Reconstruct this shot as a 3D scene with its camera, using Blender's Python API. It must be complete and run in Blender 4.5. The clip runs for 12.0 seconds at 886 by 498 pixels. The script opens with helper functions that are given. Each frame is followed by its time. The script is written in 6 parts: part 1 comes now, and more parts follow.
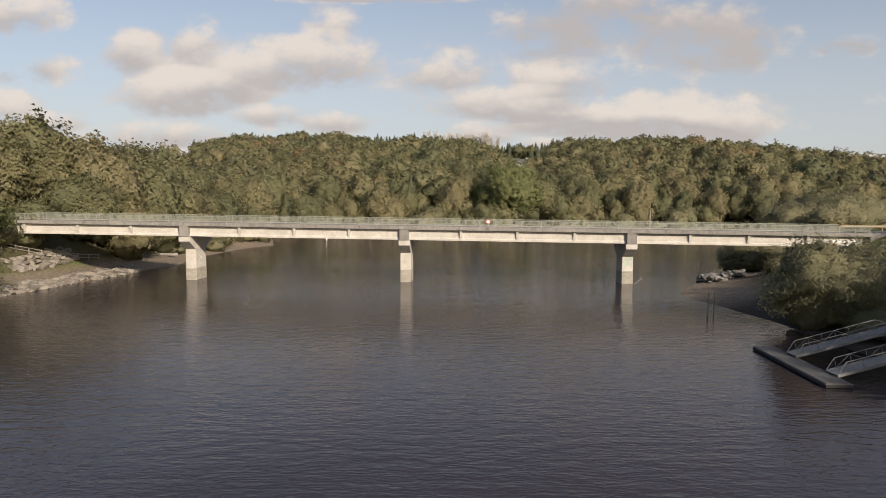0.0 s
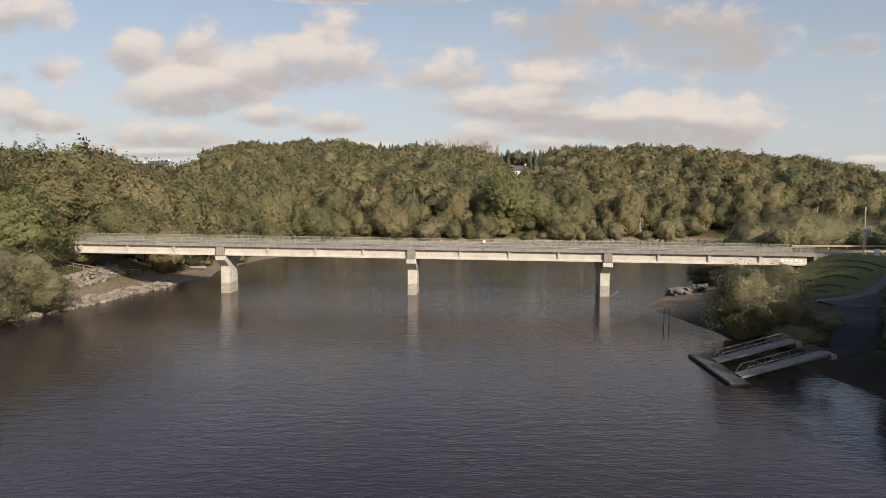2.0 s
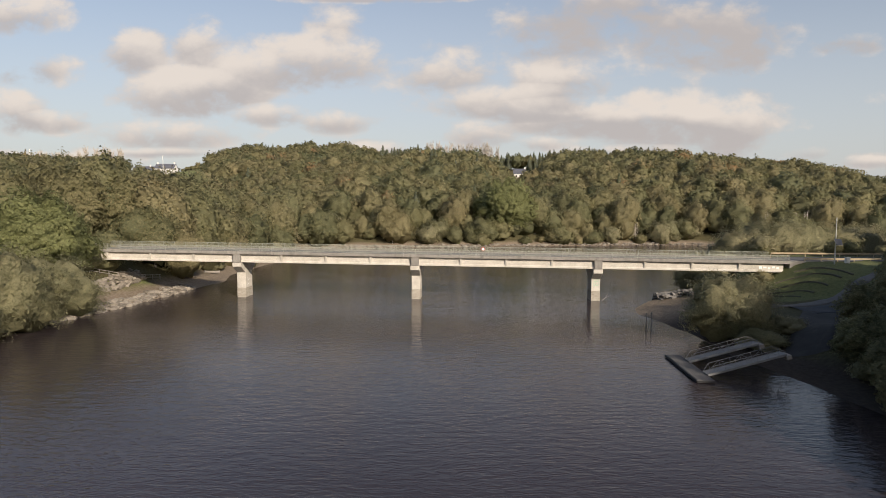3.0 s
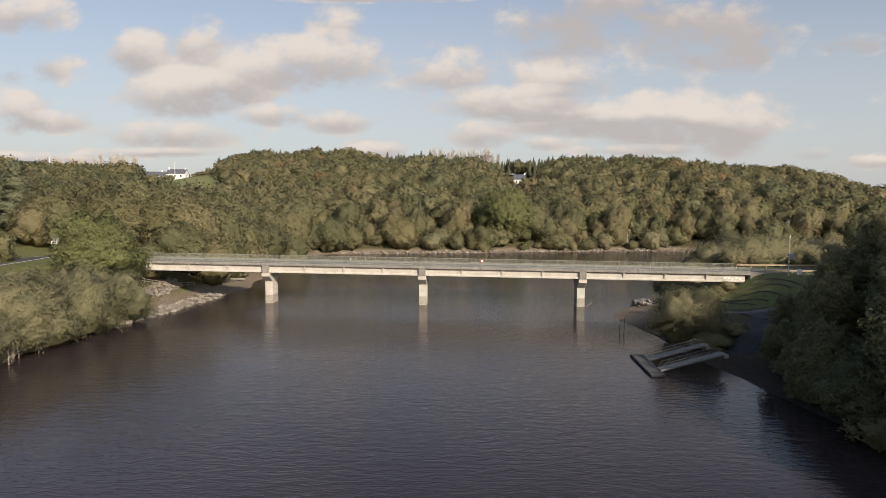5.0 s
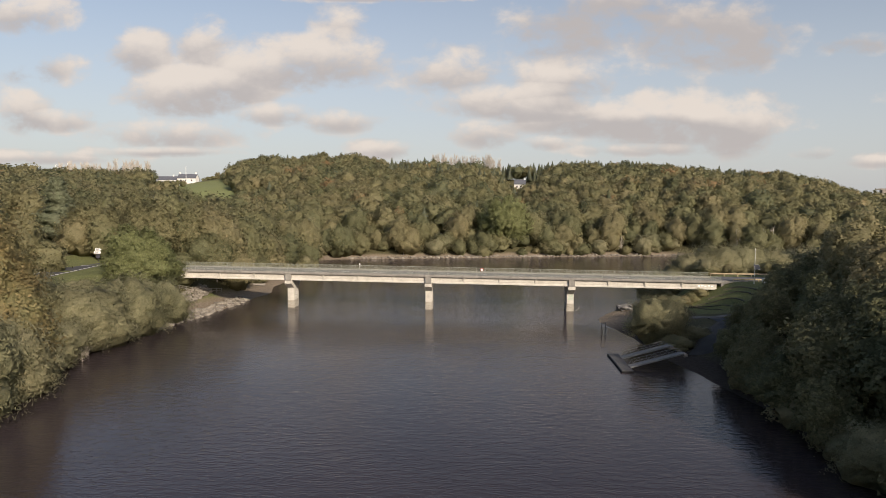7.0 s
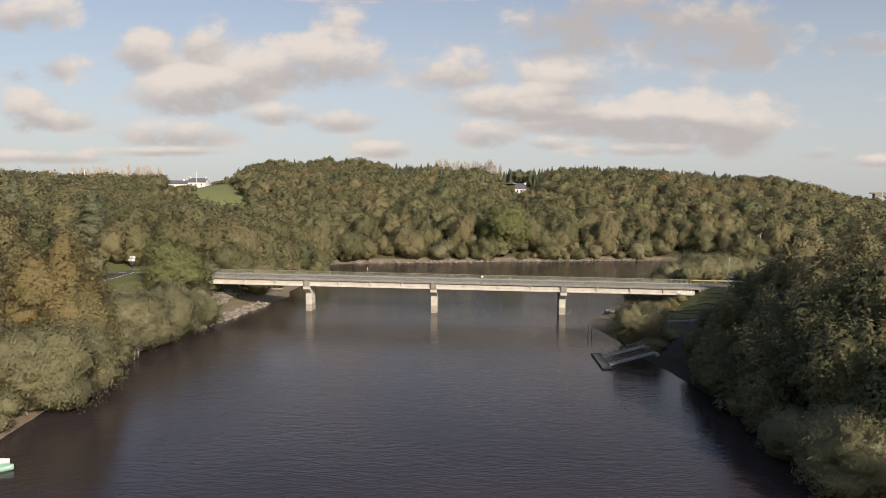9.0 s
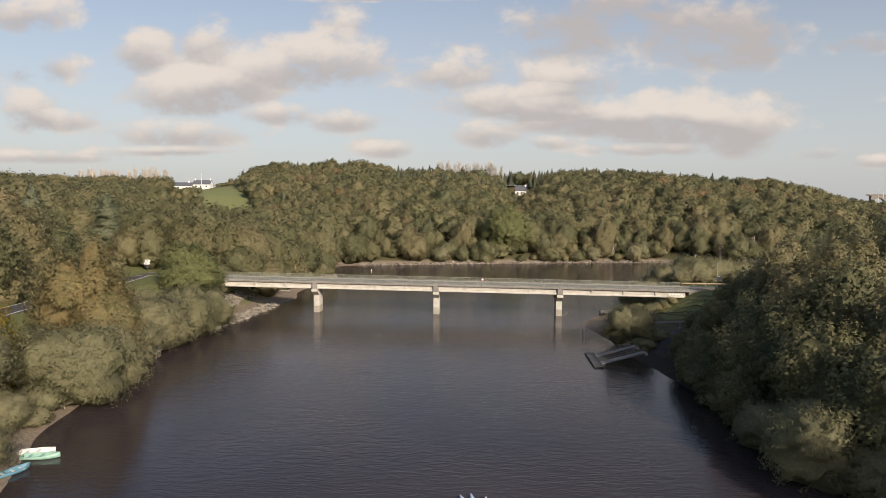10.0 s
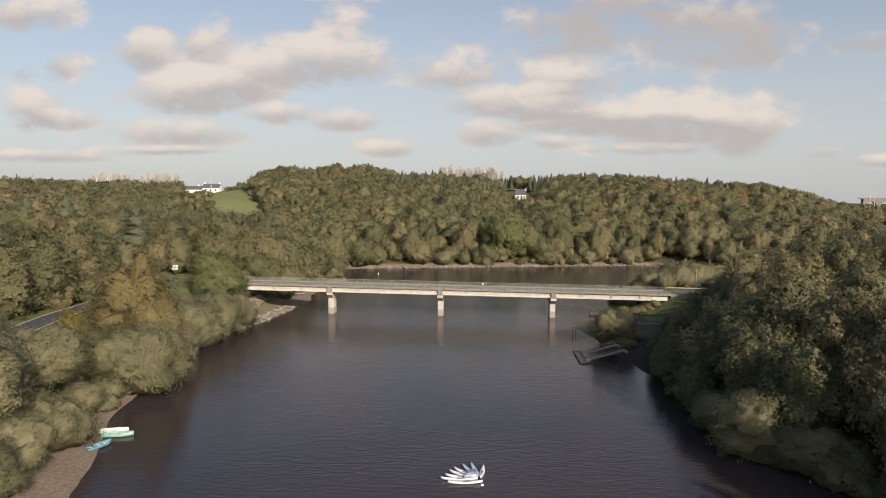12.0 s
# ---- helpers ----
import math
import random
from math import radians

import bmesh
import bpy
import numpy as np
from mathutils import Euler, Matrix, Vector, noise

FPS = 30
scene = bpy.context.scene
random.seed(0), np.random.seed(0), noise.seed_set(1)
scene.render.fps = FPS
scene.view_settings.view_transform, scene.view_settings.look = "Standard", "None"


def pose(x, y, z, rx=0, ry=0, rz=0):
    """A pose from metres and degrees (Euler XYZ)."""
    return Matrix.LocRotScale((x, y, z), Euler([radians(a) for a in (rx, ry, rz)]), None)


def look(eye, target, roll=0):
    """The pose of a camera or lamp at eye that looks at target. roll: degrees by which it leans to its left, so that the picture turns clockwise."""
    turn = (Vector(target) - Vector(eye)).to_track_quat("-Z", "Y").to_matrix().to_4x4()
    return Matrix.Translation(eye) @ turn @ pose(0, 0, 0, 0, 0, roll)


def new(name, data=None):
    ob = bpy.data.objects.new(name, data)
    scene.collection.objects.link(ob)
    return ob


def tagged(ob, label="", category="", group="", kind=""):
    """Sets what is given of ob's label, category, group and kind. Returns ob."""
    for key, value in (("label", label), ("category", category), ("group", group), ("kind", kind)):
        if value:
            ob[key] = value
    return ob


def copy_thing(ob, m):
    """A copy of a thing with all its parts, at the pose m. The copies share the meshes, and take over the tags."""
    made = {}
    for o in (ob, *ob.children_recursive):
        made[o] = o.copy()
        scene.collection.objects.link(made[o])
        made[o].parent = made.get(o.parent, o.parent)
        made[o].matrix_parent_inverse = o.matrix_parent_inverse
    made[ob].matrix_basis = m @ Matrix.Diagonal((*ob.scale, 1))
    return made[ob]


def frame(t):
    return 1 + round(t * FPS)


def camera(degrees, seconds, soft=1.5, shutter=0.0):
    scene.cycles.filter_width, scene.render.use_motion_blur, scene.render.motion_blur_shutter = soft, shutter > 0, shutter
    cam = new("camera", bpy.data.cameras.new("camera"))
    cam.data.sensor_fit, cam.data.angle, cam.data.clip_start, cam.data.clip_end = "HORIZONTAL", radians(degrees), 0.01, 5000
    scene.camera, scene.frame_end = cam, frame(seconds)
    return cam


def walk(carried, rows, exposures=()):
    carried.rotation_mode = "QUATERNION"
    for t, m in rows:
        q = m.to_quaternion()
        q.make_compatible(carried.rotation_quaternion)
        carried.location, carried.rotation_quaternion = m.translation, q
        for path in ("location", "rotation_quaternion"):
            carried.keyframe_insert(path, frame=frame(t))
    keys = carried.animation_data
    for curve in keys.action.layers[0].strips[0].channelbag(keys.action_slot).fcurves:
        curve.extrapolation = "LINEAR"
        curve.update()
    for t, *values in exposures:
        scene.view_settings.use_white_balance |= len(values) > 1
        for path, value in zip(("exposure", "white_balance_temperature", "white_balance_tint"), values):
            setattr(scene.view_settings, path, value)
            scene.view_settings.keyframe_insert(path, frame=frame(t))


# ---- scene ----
cam = camera(72.0, 12.0, soft=0.8)
PATH = [
    (0, -0.021, 0.393, 11.827, 1.889, -4.505, 0.165),
    (0.5, 0.061, -2.646, 12.839, 1.905, -4.507, 0.145),
    (1, 0.142, -5.871, 13.837, 1.925, -4.510, 0.132),
    (1.5, 0.217, -9.246, 14.822, 1.951, -4.513, 0.125),
    (2, 0.280, -12.736, 15.793, 1.981, -4.517, 0.121),
    (2.5, 0.331, -16.312, 16.753, 2.015, -4.521, 0.119),
    (3, 0.369, -19.946, 17.701, 2.053, -4.526, 0.130),
    (4, 0.444, -27.297, 19.567, 2.137, -4.538, 0.153),
    (5, 0.516, -34.639, 21.396, 2.231, -4.553, 0.175),
    (5.5, 0.551, -38.276, 22.299, 2.280, -4.561, 0.187),
    (6, 0.585, -41.880, 23.195, 2.331, -4.570, 0.198),
    (6.5, 0.618, -45.448, 24.085, 2.382, -4.579, 0.209),
    (7, 0.651, -48.980, 24.969, 2.434, -4.589, 0.221),
    (8, 0.715, -55.954, 26.724, 2.538, -4.611, 0.243),
    (9, 0.776, -62.872, 28.466, 2.638, -4.635, 0.266),
    (9.5, 0.805, -66.347, 29.334, 2.687, -4.648, 0.277),
    (10, 0.834, -69.859, 30.201, 2.733, -4.662, 0.288),
    (10.5, 0.862, -73.432, 31.067, 2.777, -4.676, 0.299),
    (11, 0.889, -77.093, 31.934, 2.818, -4.691, 0.311),
    (11.5, 0.916, -80.874, 32.802, 2.856, -4.706, 0.322),
    (12, 0.942, -84.809, 33.672, 2.891, -4.723, 0.333),
]
walk(cam, [(t, pose(x, y, z, 90 + pitch, -lean, yaw)) for t, x, y, z, yaw, pitch, lean in PATH], [(0.0, 0.54, 6780, 14), (12.0, 0.54, 6780, 14)])

# ---------------------------------------------------------------- light
SUN = Vector((1.30, -1.94, 1.13)).normalized()


def node(nt, kind, **inputs):
    n = nt.nodes.new(kind)
    for key, value in inputs.items():
        n.inputs[key.replace("_", " ")].default_value = value
    return n


class Maths:
    """Short writing of Math nodes."""

    def __init__(self, nt):
        self.nt = nt

    def do(self, op, a, b=None, c=None, clamp=False):
        n = self.nt.nodes.new("ShaderNodeMath")
        n.operation, n.use_clamp = op, clamp
        for slot, v in zip(n.inputs, (a, b, c)):
            if v is None:
                continue
            if isinstance(v, (int, float)):
                slot.default_value = v
            else:
                self.nt.links.new(v, slot)
        return n.outputs[0]


def build_world():
    world = bpy.data.worlds.new("world")
    scene.world = world
    world.use_nodes = True
    nt = world.node_tree
    nt.nodes.clear()
    m = Maths(nt)
    out = nt.nodes.new("ShaderNodeOutputWorld")
    sky = nt.nodes.new("ShaderNodeTexSky")
    sky.sky_type, sky.sun_disc = "NISHITA", False
    sky.sun_elevation = math.asin(SUN.z)
    sky.sun_rotation = math.atan2(SUN.x, SUN.y)
    sky.air_density, sky.dust_density, sky.ozone_density = 1.0, 2.0, 1.2
    coord = nt.nodes.new("ShaderNodeTexCoord")
    sep = nt.nodes.new("ShaderNodeSeparateXYZ")
    nt.links.new(coord.outputs["Generated"], sep.inputs[0])
    depth = m.do("MAXIMUM", m.do("ABSOLUTE", sep.outputs[1]), 0.12)
    u = m.do("DIVIDE", sep.outputs[0], depth)
    v = m.do("DIVIDE", sep.outputs[2], depth)
    plane = nt.nodes.new("ShaderNodeCombineXYZ")
    nt.links.new(u, plane.inputs[0])
    nt.links.new(m.do("MULTIPLY", v, 1.5), plane.inputs[1])
    big = node(nt, "ShaderNodeTexNoise", Scale=13.0, Detail=9.0, Roughness=0.58, Distortion=0.1)
    nt.links.new(plane.outputs[0], big.inputs["Vector"])
    soft = node(nt, "ShaderNodeTexNoise", Scale=5.0, Detail=4.0, Roughness=0.5)
    nt.links.new(plane.outputs[0], soft.inputs["Vector"])
    # heaps of cumulus: centre and half size on the sky, and how dense
    heaps = CLOUDS
    field = None
    under = None
    for cu, cv, a, b, dense in heaps:
        du = m.do("DIVIDE", m.do("SUBTRACT", u, cu), a)
        dv = m.do("DIVIDE", m.do("SUBTRACT", v, cv), b)
        r2 = m.do("ADD", m.do("MULTIPLY", du, du), m.do("MULTIPLY", dv, dv))
        f = m.do("MULTIPLY", m.do("SUBTRACT", 1.0, r2), dense)
        lit = m.do("MULTIPLY", m.do("MAXIMUM", f, 0.0), dv if dense > 0.85 else m.do("SUBTRACT", dv, 0.9))     # thin clouds stay grey
        field = f if field is None else m.do("SMOOTH_MAX", field, f, 0.35)
        under = lit if under is None else m.do("ADD", under, lit)
    n0 = m.do("MULTIPLY", m.do("SUBTRACT", big.outputs[0], 0.5), 5.0)
    n1 = m.do("MULTIPLY", m.do("SUBTRACT", soft.outputs[0], 0.5), 2.0)
    d = m.do("ADD", m.do("MAXIMUM", field, -1.0), m.do("ADD", n0, n1))
    ramp = nt.nodes.new("ShaderNodeMapRange")
    ramp.interpolation_type = "SMOOTHSTEP"
    ramp.inputs["From Min"].default_value, ramp.inputs["From Max"].default_value = -0.35, 1.25
    ramp.inputs["To Max"].default_value = 0.93
    nt.links.new(d, ramp.inputs["Value"])
    shade = nt.nodes.new("ShaderNodeMapRange")
    shade.interpolation_type = "SMOOTHSTEP"
    shade.inputs["From Min"].default_value, shade.inputs["From Max"].default_value = -0.55, 0.55
    nt.links.new(m.do("ADD", under, m.do("MULTIPLY", n0, 0.30)), shade.inputs["Value"])
    tone = nt.nodes.new("ShaderNodeMix")
    tone.data_type = "RGBA"
    tone.inputs["A"].default_value = CLOUD_GREY
    tone.inputs["B"].default_value = CLOUD_WHITE
    nt.links.new(shade.outputs[0], tone.inputs["Factor"])
    # pale veil above the horizon
    veil = nt.nodes.new("ShaderNodeMapRange")
    veil.interpolation_type = "SMOOTHSTEP"
    veil.inputs["From Min"].default_value, veil.inputs["From Max"].default_value = 0.62, -0.05
    veil.inputs["To Max"].default_value = 0.75
    nt.links.new(v, veil.inputs["Value"])
    hazy = nt.nodes.new("ShaderNodeMix")
    hazy.data_type = "RGBA"
    hazy.inputs["B"].default_value = VEIL
    nt.links.new(veil.outputs[0], hazy.inputs["Factor"])
    nt.links.new(sky.outputs[0], hazy.inputs["A"])
    mix = nt.nodes.new("ShaderNodeMix")
    mix.data_type = "RGBA"
    nt.links.new(ramp.outputs[0], mix.inputs["Factor"])
    nt.links.new(hazy.outputs["Result"], mix.inputs["A"])
    nt.links.new(tone.outputs["Result"], mix.inputs["B"])
    bg = node(nt, "ShaderNodeBackground", Strength=SKY_STRENGTH)
    nt.links.new(mix.outputs["Result"], bg.inputs["Color"])
    nt.links.new(bg.outputs[0], out.inputs["Surface"])


SKY_STRENGTH = 0.09
CLOUD_GREY, CLOUD_WHITE, VEIL = (3.75, 3.6, 3.55, 1), (5.9, 5.5, 5.0, 1), (4.6, 4.9, 5.1, 1)
CLOUDS = [
    (-0.541, 0.241, 0.061, 0.045, 1.32), (-0.430, 0.250, 0.056, 0.042, 1.32), (-0.467, 0.173, 0.119, 0.050, 1.65), (-0.379, 0.199, 0.101, 0.054, 1.54),
    (-0.249, 0.225, 0.148, 0.056, 1.54), (-0.212, 0.278, 0.054, 0.033, 0.99), (-0.490, 0.108, 0.140, 0.031, 1.32), (-0.490, 0.079, 0.090, 0.010, 0.99),
    (-0.319, 0.139, 0.077, 0.022, 1.10), (-0.212, 0.127, 0.073, 0.022, 1.10), (0.149, 0.190, 0.101, 0.050, 1.76), (0.084, 0.157, 0.166, 0.033, 1.54), (0.205, 0.134, 0.214, 0.036, 1.54),
    (0.330, 0.130, 0.178, 0.054, 1.65), (0.418, 0.120, 0.083, 0.061, 1.54), (0.024, 0.107, 0.069, 0.028, 1.21), (0.121, 0.092, 0.050, 0.014, 0.99), (0.149, 0.264, 0.106, 0.059, 0.80),
    (0.223, 0.303, 0.101, 0.047, 0.75), (0.372, 0.266, 0.154, 0.065, 0.80), (0.427, 0.236, 0.061, 0.042, 0.75), (-0.036, 0.206, 0.092, 0.041, 1.04), (-0.736, 0.303, 0.092, 0.038, 1.32),
    (-0.742, 0.148, 0.055, 0.045, 1.32), (-0.685, 0.129, 0.073, 0.022, 1.10), (-0.722, 0.210, 0.073, 0.026, 0.6), (0.599, 0.244, 0.065, 0.017, 0.77),
    (0.548, 0.077, 0.042, 0.013, 0.99), (0.636, 0.063, 0.055, 0.012, 0.99), (-0.713, 0.068, 0.166, 0.014, 1.10), (-0.546, 0.077, 0.142, 0.010, 0.88), (-0.138, 0.082, 0.061, 0.018, 1.10),
    (0.297, 0.081, 0.154, 0.012, 0.99), (-0.120, 0.324, 0.178, 0.009, 0.77),
]
build_world()

sun = new("sun", bpy.data.lights.new("sun", "SUN"))
sun.data.energy, sun.data.angle, sun.data.color = 3.6, radians(0.6), (1.0, 0.90, 0.76)
sun.matrix_world = look((0, 0, 200), Vector((0, 0, 200)) - SUN)

# ---------------------------------------------------------------- helpers of this scene


def part(name, bm, material, parent=None, label="", at=None, smooth=False):
    """Links a bmesh as one mesh object, under a thing if one is given."""
    me = bpy.data.meshes.new(name)
    bm.to_mesh(me)
    bm.free()
    return piece(name, me, material, parent, label, at, smooth)


def piece(name, me, material=None, parent=None, label="", at=None, smooth=False):
    if material is not None and not me.materials:
        me.materials.append(material)
    if smooth:
        me.polygons.foreach_set("use_smooth", [True] * len(me.polygons))
    ob = new(name, me)
    ob.parent = parent
    if at is not None:
        ob.matrix_basis = at
    if label:
        tagged(ob, label)
    return ob


def thing(name, label, category, at=None, group="", kind=""):
    ob = new(name)
    ob.empty_display_size = 0.3
    if at is not None:
        ob.matrix_basis = at
    return tagged(ob, label, category, group, kind)


def mesh_of(name, verts, faces, material=None, normals=None):
    """A mesh from arrays; all faces have as many corners."""
    me = bpy.data.meshes.new(name)
    verts, faces = np.asarray(verts, np.float32), np.asarray(faces, np.int32)
    k = faces.shape[1]
    me.vertices.add(len(verts))
    me.vertices.foreach_set("co", verts.ravel())
    me.loops.add(faces.size)
    me.loops.foreach_set("vertex_index", faces.ravel())
    me.polygons.add(len(faces))
    me.polygons.foreach_set("loop_start", np.arange(0, faces.size, k, dtype=np.int32))
    me.update(calc_edges=True)
    if normals is not None:
        me.polygons.foreach_set("use_smooth", [True] * len(faces))
        me.normals_split_custom_set_from_vertices(np.asarray(normals, np.float32))
    if material is not None:
        me.materials.append(material)
    return me


def block(bm, x0, x1, y0, y1, z0, z1, bevel=0.0, m=None):
    """A box between two corners, its edges rounded off by bevel."""
    made = bmesh.ops.create_cube(bm, size=1.0)["verts"]
    t = Matrix.Translation(((x0 + x1) / 2, (y0 + y1) / 2, (z0 + z1) / 2)) @ Matrix.Diagonal((x1 - x0, y1 - y0, z1 - z0, 1))
    bmesh.ops.transform(bm, matrix=t, verts=made)
    if bevel:
        edges = {e for v in made for e in v.link_edges}
        r = bmesh.ops.bevel(bm, geom=list(edges), offset=bevel, segments=1, affect="EDGES")
        made = list({v for f in r["faces"] for v in f.verts} | {v for v in made if v.is_valid})
    if m is not None:
        bmesh.ops.transform(bm, matrix=m, verts=made)
    return made


def prism(bm, outline, x0, x1, axis="x"):
    """An outline of (y, z) drawn out from x0 to x1; for axis y the outline is (x, z), for z it is (x, y)."""
    def at(p, d):
        return {"x": (d, p[0], p[1]), "y": (p[0], d, p[1]), "z": (p[0], p[1], d)}[axis]
    a = [bm.verts.new(at(p, x0)) for p in outline]
    b = [bm.verts.new(at(p, x1)) for p in outline]
    n = len(outline)
    bm.faces.new(a)
    bm.faces.new(b[::-1])
    for i in range(n):
        bm.faces.new((a[i], b[i], b[(i + 1) % n], a[(i + 1) % n]))
    bmesh.ops.recalc_face_normals(bm, faces=bm.faces)
    return a + b


def tube(bm, p, q, r0, r1=None, sides=6):
    """A tapered round bar from p to q."""
    p, q = Vector(p), Vector(q)
    r1 = r0 if r1 is None else r1
    turn = (q - p).to_track_quat("Z", "Y").to_matrix()
    rings = []
    for c, r in ((p, r0), (q, r1)):
        rings.append([bm.verts.new(c + turn @ Vector((r * math.cos(2 * math.pi * k / sides), r * math.sin(2 * math.pi * k / sides), 0))) for k in range(sides)])
    for k in range(sides):
        bm.faces.new((rings[0][k], rings[0][(k + 1) % sides], rings[1][(k + 1) % sides], rings[1][k]))
    bm.faces.new(rings[0][::-1])
    bm.faces.new(rings[1])


def smooth01(a, b, x):
    t = np.clip((np.asarray(x, float) - a) / (b - a), 0, 1)
    return t * t * (3 - 2 * t)


# ---------------------------------------------------------------- materials


def material(name, rough=0.7, metal=0.0, spec=0.5):
    mat = bpy.data.materials.new(name)
    mat.use_nodes = True
    nt = mat.node_tree
    bsdf = nt.nodes["Principled BSDF"]
    bsdf.inputs["Roughness"].default_value = rough
    bsdf.inputs["Metallic"].default_value = metal
    bsdf.inputs["Specular IOR Level"].default_value = spec
    return mat, nt, bsdf


def ramp_of(nt, source, stops):
    r = nt.nodes.new("ShaderNodeValToRGB")
    e = r.color_ramp.elements
    while len(e) > 1:
        e.remove(e[-1])
    e[0].position, e[0].color = stops[0][0], (*stops[0][1], 1)
    for pos, col in stops[1:]:
        k = e.new(pos)
        k.color = (*col, 1)
    nt.links.new(source, r.inputs["Fac"])
    return r.outputs["Color"]


def blend(nt, factor, a, b, mode="MIX"):
    x = nt.nodes.new("ShaderNodeMix")
    x.data_type, x.blend_type = "RGBA", mode
    for slot, v in ((x.inputs["Factor"], factor), (x.inputs["A"], a), (x.inputs["B"], b)):
        if isinstance(v, (int, float)):
            slot.default_value = v
        elif isinstance(v, tuple):
            slot.default_value = (*v, 1)
        else:
            nt.links.new(v, slot)
    return x.outputs["Result"]


def grainy(name, dark, light, scale, rough=0.8, metal=0.0, bump=0.2, fine=8.0, stretch=(1, 1, 1), spots=None, per_piece=0.0, spec=0.4):
    """A surface whose colour wanders between two tones at a large and a fine scale, with fine relief."""
    mat, nt, bsdf = material(name, rough, metal, spec)
    geo = nt.nodes.new("ShaderNodeNewGeometry")
    mapping = nt.nodes.new("ShaderNodeMapping")
    mapping.inputs["Scale"].default_value = stretch
    nt.links.new(geo.outputs["Position"], mapping.inputs["Vector"])
    a = node(nt, "ShaderNodeTexNoise", Scale=scale, Detail=6.0, Roughness=0.6)
    b = node(nt, "ShaderNodeTexNoise", Scale=scale * fine, Detail=4.0, Roughness=0.65)
    for n in (a, b):
        nt.links.new(mapping.outputs[0], n.inputs["Vector"])
    m = Maths(nt)
    mixed = m.do("ADD", m.do("MULTIPLY", a.outputs[0], 0.62), m.do("MULTIPLY", b.outputs[0], 0.38))
    if per_piece:
        info = nt.nodes.new("ShaderNodeObjectInfo")
        mixed = m.do("ADD", mixed, m.do("MULTIPLY", m.do("SUBTRACT", info.outputs["Random"], 0.5), per_piece))
    colour = ramp_of(nt, mixed, [(0.32, dark), (0.68, light)])
    if spots:
        tone, amount, size = spots
        c = node(nt, "ShaderNodeTexNoise", Scale=size, Detail=5.0, Roughness=0.7)
        nt.links.new(mapping.outputs[0], c.inputs["Vector"])
        f = nt.nodes.new("ShaderNodeMapRange")
        f.inputs["From Min"].default_value, f.inputs["From Max"].default_value = 0.52, 0.66
        f.inputs["To Max"].default_value = amount
        nt.links.new(c.outputs[0], f.inputs["Value"])
        colour = blend(nt, f.outputs[0], colour, tone)
    nt.links.new(colour, bsdf.inputs["Base Color"])
    if bump:
        bp = node(nt, "ShaderNodeBump", Strength=bump, Distance=0.05)
        nt.links.new(mixed, bp.inputs["Height"])
        nt.links.new(bp.outputs[0], bsdf.inputs["Normal"])
    return mat


def leafy(name, stops, tint="object", spread=0.25, through_light=0.48, patches=0.22):
    """Foliage: the tone of a whole tree from its own random or its tint, that of each spray from its island."""
    mat, nt, bsdf = material(name, 0.62, 0.0, 0.25)
    m = Maths(nt)
    if tint == "object":
        info = nt.nodes.new("ShaderNodeObjectInfo")
        base = m.do("ADD", 0.2, m.do("MULTIPLY", info.outputs["Random"], 0.6))
    else:
        att = nt.nodes.new("ShaderNodeAttribute")
        att.attribute_name = "tint"
        base = att.outputs["Fac"]
    geo = nt.nodes.new("ShaderNodeNewGeometry")
    isl = geo.outputs["Random Per Island"]
    drift = node(nt, "ShaderNodeTexNoise", Scale=0.30, Detail=2.0, Roughness=0.5)
    nt.links.new(geo.outputs["Position"], drift.inputs["Vector"])
    base = m.do("ADD", base, m.do("MULTIPLY", m.do("SUBTRACT", drift.outputs[0], 0.5), patches))
    f = m.do("ADD", base, m.do("MULTIPLY", m.do("SUBTRACT", isl, 0.5), spread), clamp=True)
    colour = ramp_of(nt, f, stops)
    hue = nt.nodes.new("ShaderNodeHueSaturation")
    nt.links.new(colour, hue.inputs["Color"])
    fleck = node(nt, "ShaderNodeTexNoise", Scale=2.8, Detail=3.0, Roughness=0.75)
    nt.links.new(geo.outputs["Position"], fleck.inputs["Vector"])
    spot = m.do("MULTIPLY", m.do("SUBTRACT", fleck.outputs[0], 0.5), 1.1)
    nt.links.new(m.do("MAXIMUM", m.do("ADD", m.do("ADD", 0.95, spot), m.do("MULTIPLY", isl, 0.28)), 0.3), hue.inputs["Value"])
    nt.links.new(hue.outputs[0], bsdf.inputs["Base Color"])
    tuft = node(nt, "ShaderNodeTexNoise", Scale=4.5, Detail=3.0, Roughness=0.65)
    nt.links.new(geo.outputs["Position"], tuft.inputs["Vector"])
    relief = node(nt, "ShaderNodeBump", Strength=0.7, Distance=0.14)
    nt.links.new(tuft.outputs[0], relief.inputs["Height"])
    nt.links.new(relief.outputs[0], bsdf.inputs["Normal"])
    trans = nt.nodes.new("ShaderNodeBsdfTranslucent")
    nt.links.new(hue.outputs[0], trans.inputs["Color"])
    add = nt.nodes.new("ShaderNodeMixShader")
    add.inputs[0].default_value = through_light
    nt.links.new(bsdf.outputs[0], add.inputs[1])
    nt.links.new(trans.outputs[0], add.inputs[2])
    nt.links.new(add.outputs[0], nt.nodes["Material Output"].inputs["Surface"])
    return mat


